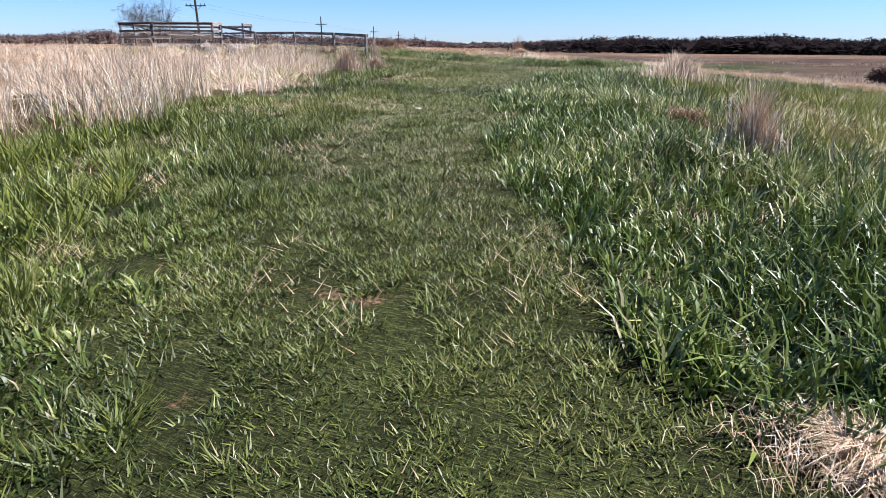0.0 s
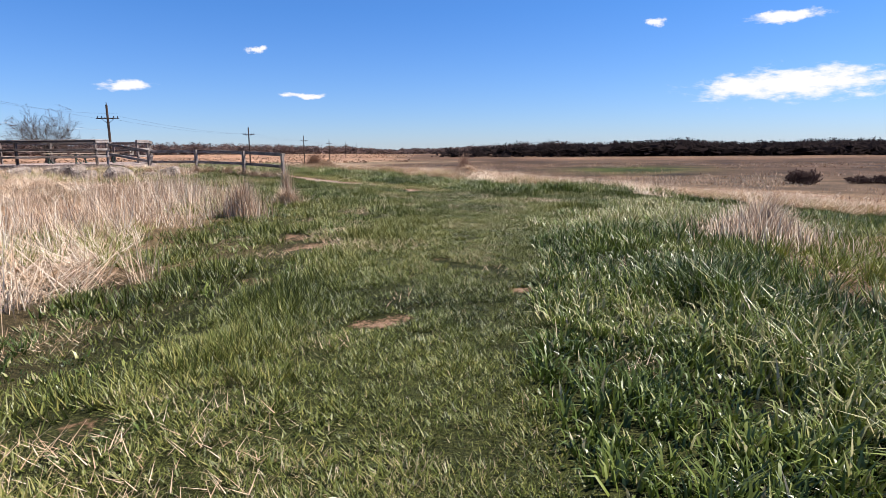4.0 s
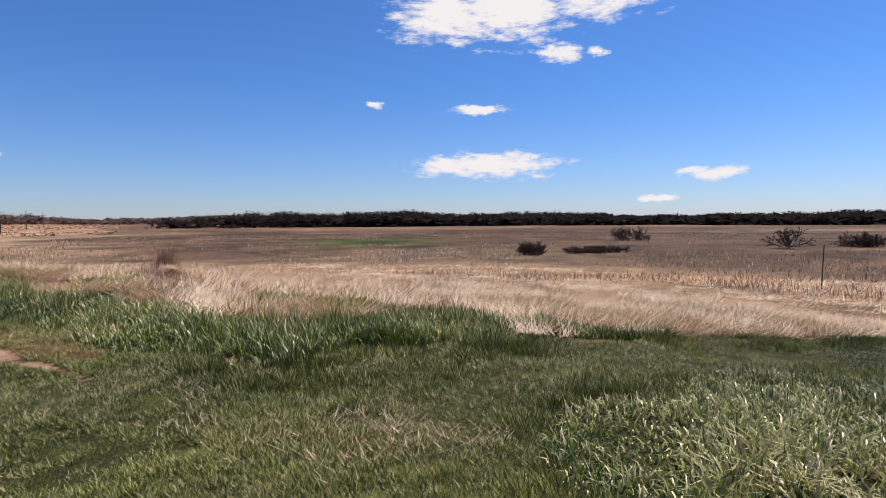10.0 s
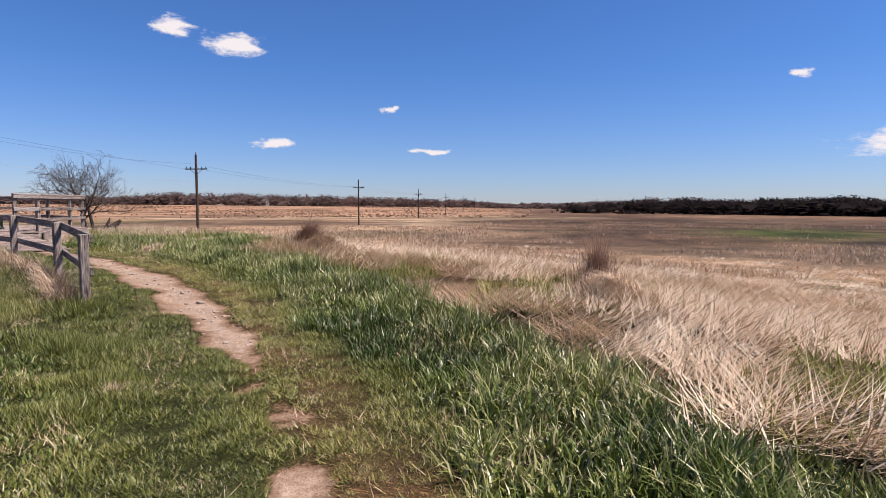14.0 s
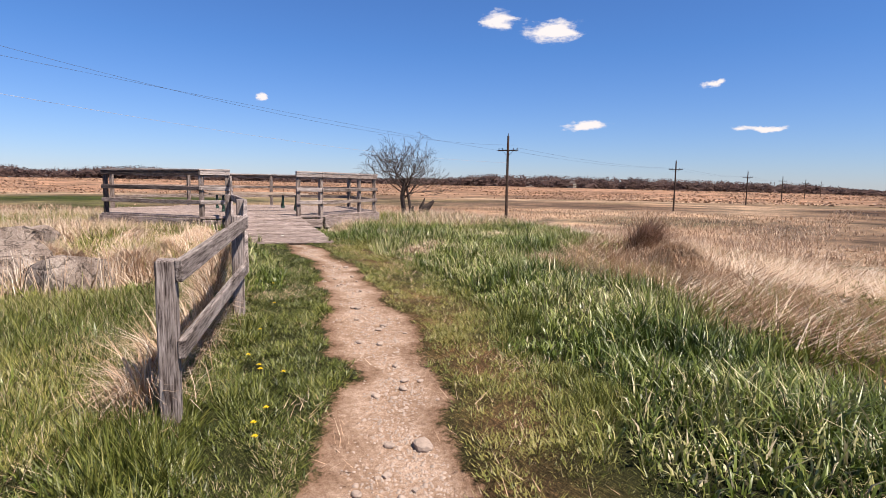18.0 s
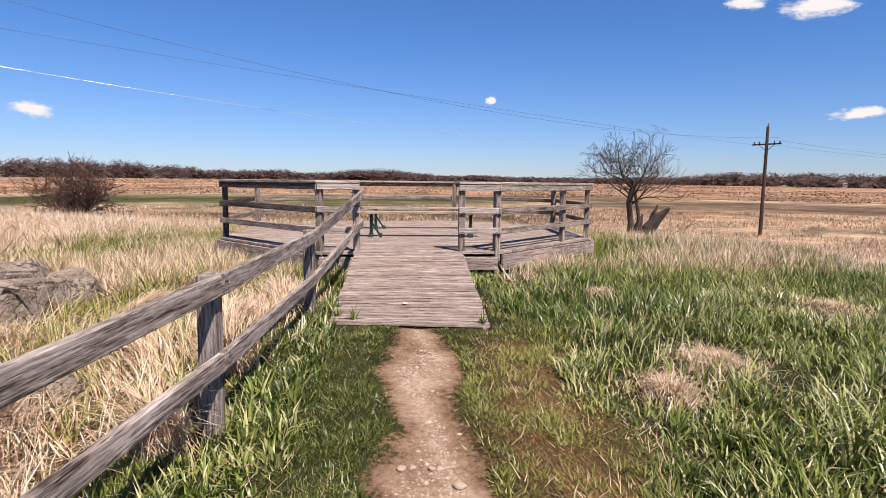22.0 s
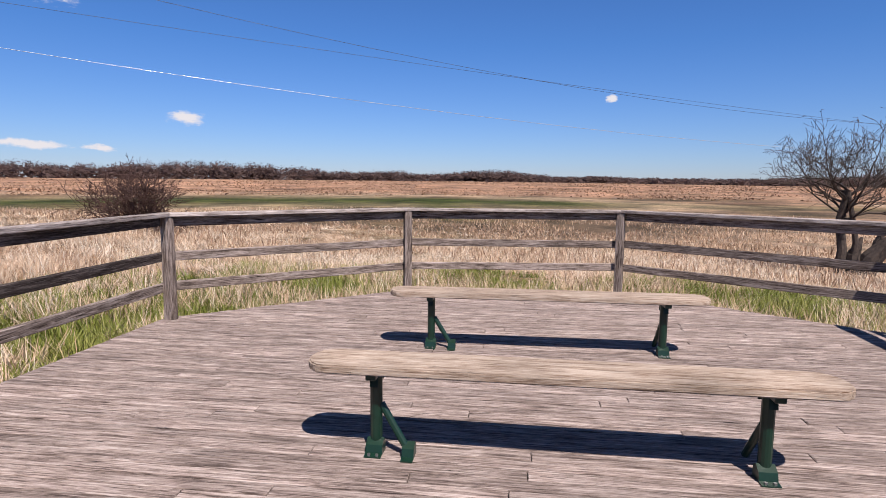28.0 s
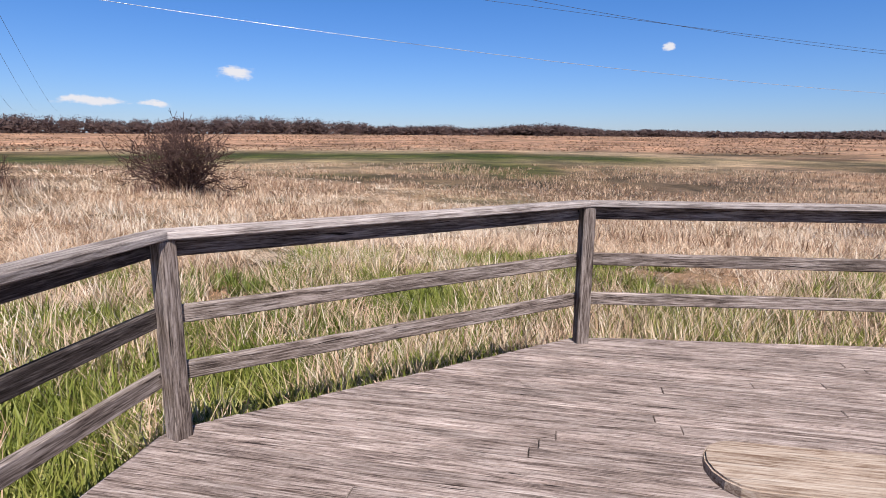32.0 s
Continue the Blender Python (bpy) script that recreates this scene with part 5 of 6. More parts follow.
def zones(x, y):
    rx, ry = ragged(x, y)
    lush = inside(rx, ry, LUSH_RIGHT) | inside(rx, ry, LUSH_FRONT) | inside(x, y, LUSH_FENCE)
    dry = inside(rx, ry, DRY_LEFT)
    fence = inside(rx, ry, BY_FENCE) & ~dry
    outer = (off_upland(rx, ry) > 0.2) & ~lush
    outer |= inside(rx, ry, [(4.6, 4.2), (4.75, 2), (5.0, .5), (6.4, -3), (7.6, -9.5), (14, -14), (16, 8), (9.8, 9.5), (6.2, 6)]) & ~lush
    outer |= inside(rx, ry, [(18, 13.4), (12, 13.1), (9, 13.2), (7.3, 13.7), (5.15, 13.5), (3.4, 13.8), (1.7, 14.1), (.7, 13.9), (-.7, 14.5), (-2.3, 16.4), (-4.5, 18.1), (-7.7, 19.9), (-10.6, 21.0), (-12, 23.4), (-15.5, 27.6), (-14, 32), (18, 32)]) & ~lush
    outer |= inside(rx, ry, [(-17, 20.3), (-15.6, 20.2), (-15, 23), (-12, 26), (-30, 28), (-32, 10), (-22.5, 15.3), (-24.3, 18), (-24.2, 21), (-22, 23)])
    round_deck = np.hypot(x + 20.6, y - 19) < 10
    outer |= round_deck & ~lush & (x < -16)
    outer &= line_dist(x, y, FORK) > 1.5
    return lush, dry & ~lush, fence & ~lush, outer & ~dry & ~fence


def clear(x, y):
    return ~on_deck(x, y)


def tufted(per, radius, *fields):
    """Repeats root places as tufts whose blades splay outwards."""
    X, Y = fields[:2]
    n = len(X) * per
    ox, oy = RNG.normal(0, radius, n), RNG.normal(0, radius, n)
    rest = [np.repeat(c, per) for c in fields[2:]]
    return (np.repeat(X, per) + ox, np.repeat(Y, per) + oy, np.arctan2(oy, ox), np.hypot(ox, oy) / radius, np.repeat(RNG.rand(len(X)), per), *rest)


def along_line(n, pts, radius):
    """Places strewn evenly round a line, out to the radius."""
    A = np.array([p[:2] for p in pts])
    seg = np.hypot(*(A[1:] - A[:-1]).T)
    k = RNG.choice(len(seg), n, p=seg / seg.sum())
    q = A[k] + (A[k + 1] - A[k]) * RNG.rand(n, 1)
    a, r = RNG.rand(n) * math.tau, radius * np.sqrt(RNG.rand(n))
    return q[:, 0] + np.cos(a) * r, q[:, 1] + np.sin(a) * r


def short_turf():
    # close turf on and beside the walked line: matted on it, longer and tufted beside it
    trodden = [(4.6, -7.7)] + WALKED[2:]
    sets = [along_line(190000, trodden, 1.8), along_line(110000, trodden, 4.5), along_line(70000, FORK, 2.0)]
    X, Y = np.concatenate([c[0] for c in sets]), np.concatenate([c[1] for c in sets])
    w = np.minimum(walk_dist(X, Y), line_dist(X, Y, FORK) + .4)
    lush, dry, fence, outer = zones(X, Y)
    moss = np.clip(1.3 - line_dist(X, Y, MOSSY) / .55, 0, 1)
    hump = vnoise(X, Y, .15, 38) * .6 + vnoise(X, Y, .4, 39) * .4
    keep = ~lush & ~dry & ~outer & ~fence & clear(X, Y) & (RNG.rand(len(X)) < (1 - .8 * moss * np.clip(vnoise(X, Y, .4, 36) * 2 - .3, 0, 1)) * np.clip(hump * 2.2 - .25, .15, 1)) & (dirt_amount(X, Y) < 0.1 + 0.4 * RNG.rand(len(X)))
    X, Y, w, moss, hump = (c[keep] for c in (X, Y, w, moss, hump))
    X, Y, head, out, own, w, moss, hump = tufted(6, .022, X, Y, w, moss, hump)
    n = len(X)
    wild = np.clip((w - 0.6) / .9, 0, 1) * np.clip(vnoise(X, Y, .5, 31) * 2.0 - .45, 0.05, 1.4)
    dead = np.clip((vnoise(X, Y, .7, 32) - .5) * 1.8 + .5 * (vnoise(X, Y, .2, 33) - .45), 0, .7) * np.clip(1.2 - .8 * wild, .1, 1)
    straw = RNG.rand(n) < .03 + .45 * dead
    patch = .7 * (vnoise(X, Y, 1.4, 35) - .5) + .5 * (hump - .5)
    tone = np.clip(.0 + .32 * own + .40 * RNG.rand(n) ** 1.5 + .5 * patch + .3 * moss + .07 * np.clip((w - .8) / .8, 0, 1), 0, .74)
    tone = np.where(straw, RNG.uniform(.78, .95, n), tone)
    L = RNG.uniform(.026, .06, n) * (.45 + .9 * hump + .4 * own) * (1 + np.where(straw, .1, 1.7) * wild)
    lean = np.clip(.75 + .3 * out + RNG.uniform(-.35, .4, n) - .35 * np.clip(wild, 0, 1), .12, 1.5)
    wide = RNG.uniform(.006, .0115, n) * (1 + .25 * wild) * (1 + .25 * np.clip(w - 1.6, 0, 3)) * np.where(straw, .6, 1)
    blades("short_turf", X, Y, L, wide, lean, TURF, tone, "short trodden green turf mixed with dead straw", heading=head, spread=.9, simple=True)


def fence_turf():
    # soft uncut turf on the far side of the fence's end
    X, Y = scatter(30000, -12, -6, 11.5, 16)
    keep = inside(*ragged(X, Y, .15), TURF_BEHIND) & (RNG.rand(len(X)) < .55 + vnoise(X, Y, .5, 72))
    X, Y, head, out, own = tufted(9, .03, X[keep], Y[keep])
    n = len(X)
    tone = np.clip(.06 + (.5 * own + .45 * RNG.rand(n)) * (.5 + vnoise(X, Y, .9, 73)), 0, .74)
    tone = np.where(RNG.rand(n) < .12 + .4 * np.clip((vnoise(X, Y, .6, 74) - .55) * 4, 0, 1), RNG.uniform(.8, .95, n), tone)
    blades("fence_turf", X, Y, RNG.uniform(.05, .15, n) * (.6 + .7 * own), RNG.uniform(.005, .010, n), np.clip(.35 + .35 * out + RNG.uniform(-.2, .5, n), .1, 1.5), TURF, tone, "soft uncut green turf behind the end of the fence", heading=head, spread=.8, simple=True)


OPENINGS = [(-12.6, 19.95, .85), (-12.2, 19.3, .4), (-14.2, 22.8, .7), (-10.9, 20.9, .5), (-15.2, 20.4, .4)]


def lush_grass():
    # thick meadow grass: full bent blades beside the walk, plainer ones farther off
    X, Y = scatter(420000, -25, 12.5, -10, 31)
    lush, dry, fence, outer = zones(X, Y)
    w = np.minimum(np.minimum(walk_dist(X, Y), line_dist(X, Y, FORK)), np.minimum(line_dist(X, Y, [(-14, 17.8), (-17, 18.3)]), line_dist(X, Y, [(-13, 21), (-16.5, 24)]) + .8))
    tufts = ~lush & ~dry & ~outer & (w > 1.0) & (vnoise(X, Y, .6, 45) * .7 + vnoise(X, Y, 2.2, 46) * .4 > np.clip(.74 - .12 * w, .42, .6)) & (dirt_amount(X, Y) < .1) & (X > -13)
    keep = (lush | tufts) & clear(X, Y) & (RNG.rand(len(X)) < np.clip(1.6 - w / 3.0, .2, 1) * np.where(tufts, .4, 1))
    for ox, oy, r in OPENINGS:
        keep &= (np.hypot(X - ox, Y - oy) > r * (.6 + .8 * vnoise(X, Y, .5, 48))) | (RNG.rand(len(X)) < .15)
    X, Y, w, lush = (c[keep][:31000] for c in (X, Y, w, lush))
    X, Y, head, out, own, w, lush = tufted(10, .034, X, Y, w, lush)
    n = len(X)
    # gloss of sun-facing leaves, put into the blade tones as pale straw
    sheen = np.exp(-((X - 4.6) / 2.6) ** 2 - ((Y - 7.6) / 3.2) ** 2) * np.where(X > 2, 1, 0) * np.where(Y < 11, 1, 0)
    meadow = np.clip((-9.5 - X) / 2, 0, 1) * np.where(Y > 18.6, 1, 0)
    clump = np.clip(vnoise(X, Y, .45, 41) * 1.1 + .5 * own, .35, 1.35) * (1 - .35 * sheen)
    edge = np.clip(w / 2.0, .6, 1) * np.where(lush, 1, np.where(Y > -4, .36, .5))
    pale = np.clip((vnoise(X, Y, 1.3, 44) - .5) * 4, 0, 1) + meadow * np.clip((vnoise(X, Y, .9, 47) - .5) * 4, 0, 1)
    tone = np.clip((.6 * own + .45 * RNG.rand(n) ** 1.3) * (.3 + 1.05 * vnoise(X, Y, .9, 42)) + .16 * meadow + .22 * sheen, 0, .95)
    tone = np.where(RNG.rand(n) < .05 + .2 * pale + .42 * sheen, RNG.uniform(.9, 1, n), tone)
    lean = np.clip(.2 + .3 * out + RNG.uniform(-.1, .55, n) + .45 * sheen * RNG.rand(n), .05, 1.45)
    L, wide = RNG.uniform(.13, .33, n) * clump * edge, RNG.uniform(.008, .018, n) * (1 + .1 * np.clip(w - 2, 0, 5))
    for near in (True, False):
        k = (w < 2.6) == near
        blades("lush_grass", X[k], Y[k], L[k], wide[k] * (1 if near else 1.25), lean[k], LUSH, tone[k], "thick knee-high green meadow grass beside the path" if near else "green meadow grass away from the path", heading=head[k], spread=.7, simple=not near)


def straw_look(X, Y, n, outer, fence):
    tall = np.clip(.25 + vnoise(X, Y, 1.6, 52) * .6 + vnoise(X, Y, .5, 64) * .45, .3, 1.2)
    L = (.2 + .75 * RNG.rand(n) ** 1.5) * tall * np.where(outer, 1.0, 1.15) * np.where(fence, .6, 1) * np.where(outer, .9, 1)
    lodged = vnoise(X, Y, 2.3, 53) + .35 * vnoise(X, Y, .7, 56) > np.where(outer, .26, np.where(fence | (X < -9), .4, .84))
    lean = np.where(lodged, RNG.uniform(.9, 1.52, n), RNG.uniform(.1, 1.25, n))
    head = np.where(outer, -.5 + (vnoise(X, Y, 3.2, 54) - .5) * 3.0, vnoise(X, Y, .9, 65) * math.tau * 2)
    tone = np.clip(RNG.rand(n) * .7 + .55 * vnoise(X, Y, 1.3, 55) - np.where(outer, -.22, -.08), 0, 1)
    return L, lean, head, tone, np.where(lodged, .9, .4)


def dry_grass():
    # tall straw on the left bank, beside the fence, and all over the slope to the marsh
    X, Y = scatter(190000, -31, 15, -14, 29)
    w = np.minimum(line_dist(X, Y, [p[:2] for p in LINE]), line_dist(X, Y, FORK))
    keep = RNG.rand(len(X)) < np.clip((4.6 / (w + 1.2)) ** 1.4, .06, 1)
    X, Y, w = X[keep], Y[keep], w[keep]
    lush, dry, fence, outer = zones(X, Y)
    clump = np.clip(vnoise(X, Y, .42, 66) * 2.4 - .5, .06, 1)
    p = np.where(outer, np.clip(vnoise(X, Y, 1.2, 51) * 2.6 - .5, .06, 1), np.where(fence, .85, 1) * clump) * np.where(np.hypot(X + 20.6, Y - 19) < 7, .3, 1) * np.where((X > 3.5) & (Y < 9.5), .3, 1)
    keep = (dry | fence | outer) & clear(X, Y) & (RNG.rand(len(X)) < p)
    X, Y, w, outer, fence = (c[keep][:21000] for c in (X, Y, w, outer, fence))
    lay = RNG.normal(0, .45, len(X))
    X, Y, splay, out, own, w, outer, fence, lay = tufted(8, .05, X, Y, w, outer, fence, lay)
    n = len(X)
    L, lean, head, tone, stiff = straw_look(X, Y, n, outer, fence)
    head = np.where(lean < .9, splay, head + lay * np.where(fence, 4, 1))
    tone = np.clip(tone * .8 + .8 * (own - .45) + .3 * (RNG.rand(n) - .5), 0, 1)
    L = L * np.where(outer, .58, 1)
    wide = RNG.uniform(.0035, .008, n) * (1 + np.where(outer, .15, .08) * w)
    for near in (True, False):
        k = (w < 3.5) == near
        blades("dry_grass", X[k], Y[k], L[k], wide[k] * (1 if near else 1.2), lean[k], STRAW, tone[k], "tall dry tan grass, partly lodged by wind" if near else "dry tan grass in leaning clumps", heading=head[k], spread=1.0, curl=.15, stiff=stiff[k], simple=not near)


def far_dry_grass():
    # whole tufts that lean one way each, so that the slope reads as clumps with dark gaps
    X, Y = scatter(420000, -80, 70, -24, 95)
    w = line_dist(X, Y, [p[:2] for p in LINE])
    keep = (w > 7) & (RNG.rand(len(X)) < np.clip((16 / w) ** 1.3, .08, 1))
    X, Y, w = X[keep], Y[keep], w[keep]
    lush, dry, fence, outer = zones(X, Y)
    patch = vnoise(X, Y, 5, 57) * .6 + vnoise(X, Y, 1.3, 58) * .6
    west = np.degrees(np.arctan2(-(X + 8), Y - 10)) > 50 + 20 * vnoise(X, Y, 6, 59)
    keep = ((X < 3.5) | (Y > 9.5) | (w > 14) | (RNG.rand(len(X)) < .3)) & (dry | fence | outer) & (patch > np.where(west, .46, .40)) & (west | (off_upland(X, Y) < 30 + 18 * vnoise(X, Y, 9, 60)))
    X, Y, w, outer, fence = (c[keep][:42000] for c in (X, Y, w, outer, fence))
    lay = np.where(outer, -.5, 0) + (vnoise(X, Y, 1.8, 54) - .5) * 3.6 + RNG.normal(0, .5, len(X))
    X, Y, splay, out, own, w, outer, fence, lay = tufted(6, .11, X, Y, w, outer, fence, lay)
    n = len(X)
    L, lean, head, tone, stiff = straw_look(X, Y, n, outer, fence)
    tone = np.clip(.6 * own + .55 * tone - .12 + .3 * (RNG.rand(n) - .5) + .35 * (vnoise(X, Y, 2.2, 71) - .5), 0, 1)
    blades("far_dry_grass", X, Y, L * (.4 + .55 * own), RNG.uniform(.007, .014, n) * (1 + .09 * w), lean, STRAW, tone, "dry tan grass rolling down to the marsh", heading=lay, spread=1.0, simple=True, curl=.15, stiff=stiff)


def mixed_grass():
    # young green and yellow shoots among the straw
    X, Y = scatter(150000, -31, 14, -14, 29)
    w = np.minimum(line_dist(X, Y, [p[:2] for p in LINE]), line_dist(X, Y, FORK))
    keep = RNG.rand(len(X)) < np.clip((4.0 / (w + 1.2)) ** 1.3, .05, 1)
    X, Y, w = X[keep], Y[keep], w[keep]
    lush, dry, fence, outer = zones(X, Y)
    green = vnoise(X, Y, 1.8, 61) * .75 + vnoise(X, Y, .5, 63) * .35
    near_deck = np.hypot(X + 20.6, Y - 19) < 7
    margin = ~lush & ~dry & ~fence & ~outer & (w > 1.9) & (Y < -3)
    keep = (fence | outer | margin | (dry & (w < 6))) & clear(X, Y) & (green > np.where(near_deck | margin | fence, np.where(fence, .34, .42), np.where((X > 3.5) & (Y < 9.5), .3, .50))) & (RNG.rand(len(X)) < .8)
    X, Y, near_deck = X[keep][:14000], Y[keep][:14000], near_deck[keep][:14000]
    X, Y, head, out, own, near_deck = tufted(12, .04, X, Y, near_deck)
    n = len(X)
    tone = (.55 * own + .5 * RNG.rand(n)) * (.4 + .7 * vnoise(X, Y, 2.5, 62)) * np.where(near_deck, .8, np.where(Y < -2, .5, 1))
    blades("mixed_grass", X, Y, RNG.uniform(.12, .34, n) * (.6 + .6 * own), RNG.uniform(.010, .019, n), np.clip(.2 + .3 * out + RNG.uniform(-.1, .6, n), .05, 1.4), OLIVE, tone, "yellow-green young grass among dry stalks", heading=head, spread=.7, simple=True)


def deck_grass():
    # bright young grass and pale matted straw close round the platform
    n = 38000
    a, q = RNG.rand(n) * math.tau, RNG.uniform(2.4, 9.5, n)
    X, Y = -20.6 + np.cos(a) * q, 19 + np.sin(a) * q
    lush, dry, fence, outer = zones(X, Y)
    green = vnoise(X, Y, 1.3, 67) * .7 + vnoise(X, Y, .45, 68) * .4
    keep = clear(X, Y) & ~lush & (X < -16.5) & (green > np.where(q < 6.8, .40, .54)) & (RNG.rand(n) < np.clip(1.5 - q / 8, .2, 1))
    X, Y, head, out, own = tufted(12, .045, X[keep][:14000], Y[keep][:14000])
    n = len(X)
    tone = (.5 * own ** 1.3 + .40 * RNG.rand(n) ** 1.5) * (.35 + .75 * vnoise(X, Y, 1.6, 69))
    blades("young_grass", X, Y, RNG.uniform(.12, .32, n) * (.6 + .6 * own), RNG.uniform(.016, .030, n), np.clip(.2 + .3 * out + RNG.uniform(-.1, .6, n), .05, 1.4), OLIVE, tone, "bright young green grass round the platform", heading=head, spread=.7, simple=True)
    n = 30000
    a, q = RNG.rand(n) * math.tau, RNG.uniform(2.8, 8.5, n)
    X, Y = -20.6 + np.cos(a) * q, 19 + np.sin(a) * q
    keep = clear(X, Y) & (X < -16.5) & (vnoise(X, Y, 1.1, 70) > .5)
    X, Y, head, out, own = tufted(9, .09, X[keep][:6500], Y[keep][:6500])
    n = len(X)
    blades("matted_straw", X, Y, RNG.uniform(.2, .5, n), RNG.uniform(.011, .02, n), RNG.uniform(.5, 1.54, n), STRAW, np.clip(.6 * own + .5 * RNG.rand(n), 0, 1), "bleached matted straw round the platform", heading=head + 6 * own, spread=.8, simple=True)


def deck_meadow():
    # fluffy standing straw beyond the green ring round the platform
    n = 60000
    a, q = RNG.rand(n) * math.tau, 7 + 26 * RNG.rand(n) ** 1.15
    X, Y = -20.6 + np.cos(a) * q, 19 + np.sin(a) * q
    lush, dry, fence, outer = zones(X, Y)
    keep = ~lush & clear(X, Y) & (X < -18) & (vnoise(X, Y, 1.6, 88) * .6 + vnoise(X, Y, .6, 89) * .5 > .42) & (vnoise(X, Y, 2, 90) > np.clip(1.75 - q / 7.5, 0, .7))
    X, Y, head, out, own, q = tufted(7, .11, *(c[keep][:17000] for c in (X, Y, q)))
    n = len(X)
    tone = np.clip(.15 + .5 * own + .45 * RNG.rand(n) + .4 * (vnoise(X, Y, 3, 91) - .5), 0, 1)
    blades("meadow_straw", X, Y, RNG.uniform(.2, .5, n) * (.6 + .6 * own), RNG.uniform(.007, .013, n) * (.7 + .07 * q), np.clip(.3 + .35 * out + RNG.uniform(-.2, .8, n), .05, 1.5), STRAW, tone, "fluffy pale standing straw beyond the platform", heading=head, spread=.9, simple=True)


def lodged_straw():
    # bleached mats of fallen straw over the standing stubble on the slope to the marsh
    X, Y = scatter(60000, -14, 14, 11.5, 30)
    lush, dry, fence, outer = zones(X, Y)
    w = np.minimum(line_dist(X, Y, [p[:2] for p in LINE]), line_dist(X, Y, FORK))
    keep = outer & (vnoise(X, Y, 1.5, 72) + .4 * vnoise(X, Y, .5, 73) > .52) & (RNG.rand(len(X)) < np.clip(7 / (w + 2), .2, 1))
    X, Y, w = (c[keep][:11000] for c in (X, Y, w))
    lay = -.5 + (vnoise(X, Y, 1.6, 74) - .5) * 4.5
    X, Y, head, out, own, lay = tufted(9, .1, X, Y, lay)
    n = len(X)
    blades("lodged_straw", X, Y, RNG.uniform(.25, .6, n), RNG.uniform(.008, .016, n), RNG.uniform(1.1, 1.52, n), STRAW, np.clip(.0 + .75 * own + .35 * RNG.rand(n), 0, 1), "bleached pinkish mats of lodged straw", heading=lay + 3.2 * (own - .5), spread=.8, simple=True, sink=-.06)


def straw_litter():
    # flattened dead straw in the bare patches and along the edges of the lush strips
    X, Y = scatter(520000, -16, 8, -11, 22)
    w = walk_dist(X, Y)
    p = np.clip((vnoise(X, Y, .55, 71) - .66) * 7, 0, 1) * np.clip(1.1 - np.abs(w - 1.7) / 1.5, 0.02, 1) + .12 * np.clip(1 - line_dist(X, Y, MOSSY) / .45, 0, 1)
    keep = clear(X, Y) & (RNG.rand(len(X)) < p)
    X, Y = X[keep][:70000], Y[keep][:70000]
    n = len(X)
    blades("straw_litter", X, Y, RNG.uniform(.05, .15, n), RNG.uniform(.003, .006, n), RNG.uniform(1.3, 1.55, n), STRAW, RNG.uniform(.15, .85, n), "flattened pale dead straw on the ground", sink=-.012, curl=.2, simple=True)


def reed_beds():
    # tall dead reeds in ragged stands on the far western side
    n = 30000
    r, a = RNG.uniform(225, 500, n), RNG.uniform(16, 150, n)
    X, Y = -8 - np.sin(np.radians(a)) * r, 10 + np.cos(np.radians(a)) * r
    keep = vnoise(X, Y, 38, 84) * .7 + vnoise(X, Y, 11, 85) * .5 > .52
    X, Y, r = X[keep], Y[keep], r[keep]
    n = len(X)
    tone = np.clip(.45 * vnoise(X, Y, 28, 86) + .08 * RNG.rand(n) - .2, 0, 1)
    blades("reed_beds", X, Y, RNG.uniform(.3, .9, n) * (.4 + .9 * vnoise(X, Y, 17, 87)), RNG.uniform(.5, 1.6, n), RNG.uniform(.2, 1.2, n), STRAW, tone, "tall dead reddish reeds along the far side of the marsh", "reeds", simple=True)


def marsh_tussocks():
    # coarse tufts out to the far side, thinning with distance
    n = 210000
    r, a = 30 + 150 * RNG.rand(n) ** 1.3, RNG.uniform(-75, 140, n)
    X, Y = -8 - np.sin(np.radians(a)) * r, 12 + np.cos(np.radians(a)) * r
    keep = (off_upland(X, Y) > 4) & (vnoise(X, Y, 9, 81) + .5 * vnoise(X, Y, 3, 82) > np.where(a > 75, .62, np.where(a > 18, .5, .82))) & ((a < 20) | (np.abs(r - 160) > 32)) & ((a > 18) | (RNG.rand(len(X)) < np.clip(np.abs(r - 115) / 60, .12, .6)))
    X, Y, r = X[keep], Y[keep], r[keep]
    n = len(X)
    blades("marsh_tussocks", X, Y, RNG.uniform(.25, .6, n), .02 + .0010 * r * RNG.uniform(.5, 1, n), RNG.uniform(.2, 1.2, n), STRAW, np.clip(RNG.rand(n) * .9 - .35 * vnoise(X, Y, 30, 83), 0, 1), "coarse tan tussocks across the marsh", simple=True)


def tussock(x, y, height, radius, n, lean, mat, label, heading=None, spread=math.pi, seed=0, wide=.009):
    rs = np.random.RandomState(seed)
    a, r = rs.rand(n) * math.tau, radius * np.minimum(np.abs(rs.normal(0, .55, n)), 1.3) * (.7 + .45 * np.sin(seed + 3 * rs.rand(n)))
    X, Y = x + np.cos(a) * r, y + np.sin(a) * r * .75
    up = np.clip(1 - r / radius, .15, 1) * rs.uniform(.5, 1.2, n)
    ob = blades("dry_tussock", X, Y, height * (.45 + .6 * up) * rs.uniform(.6, 1.1, n), rs.uniform(.6, 1.2, n) * wide, rs.uniform(*lean, n), mat, rs.rand(n), label, "grass tussock", heading, spread)
    if mat is RUSSET:
        ob["kind"] = "thing"
    return ob


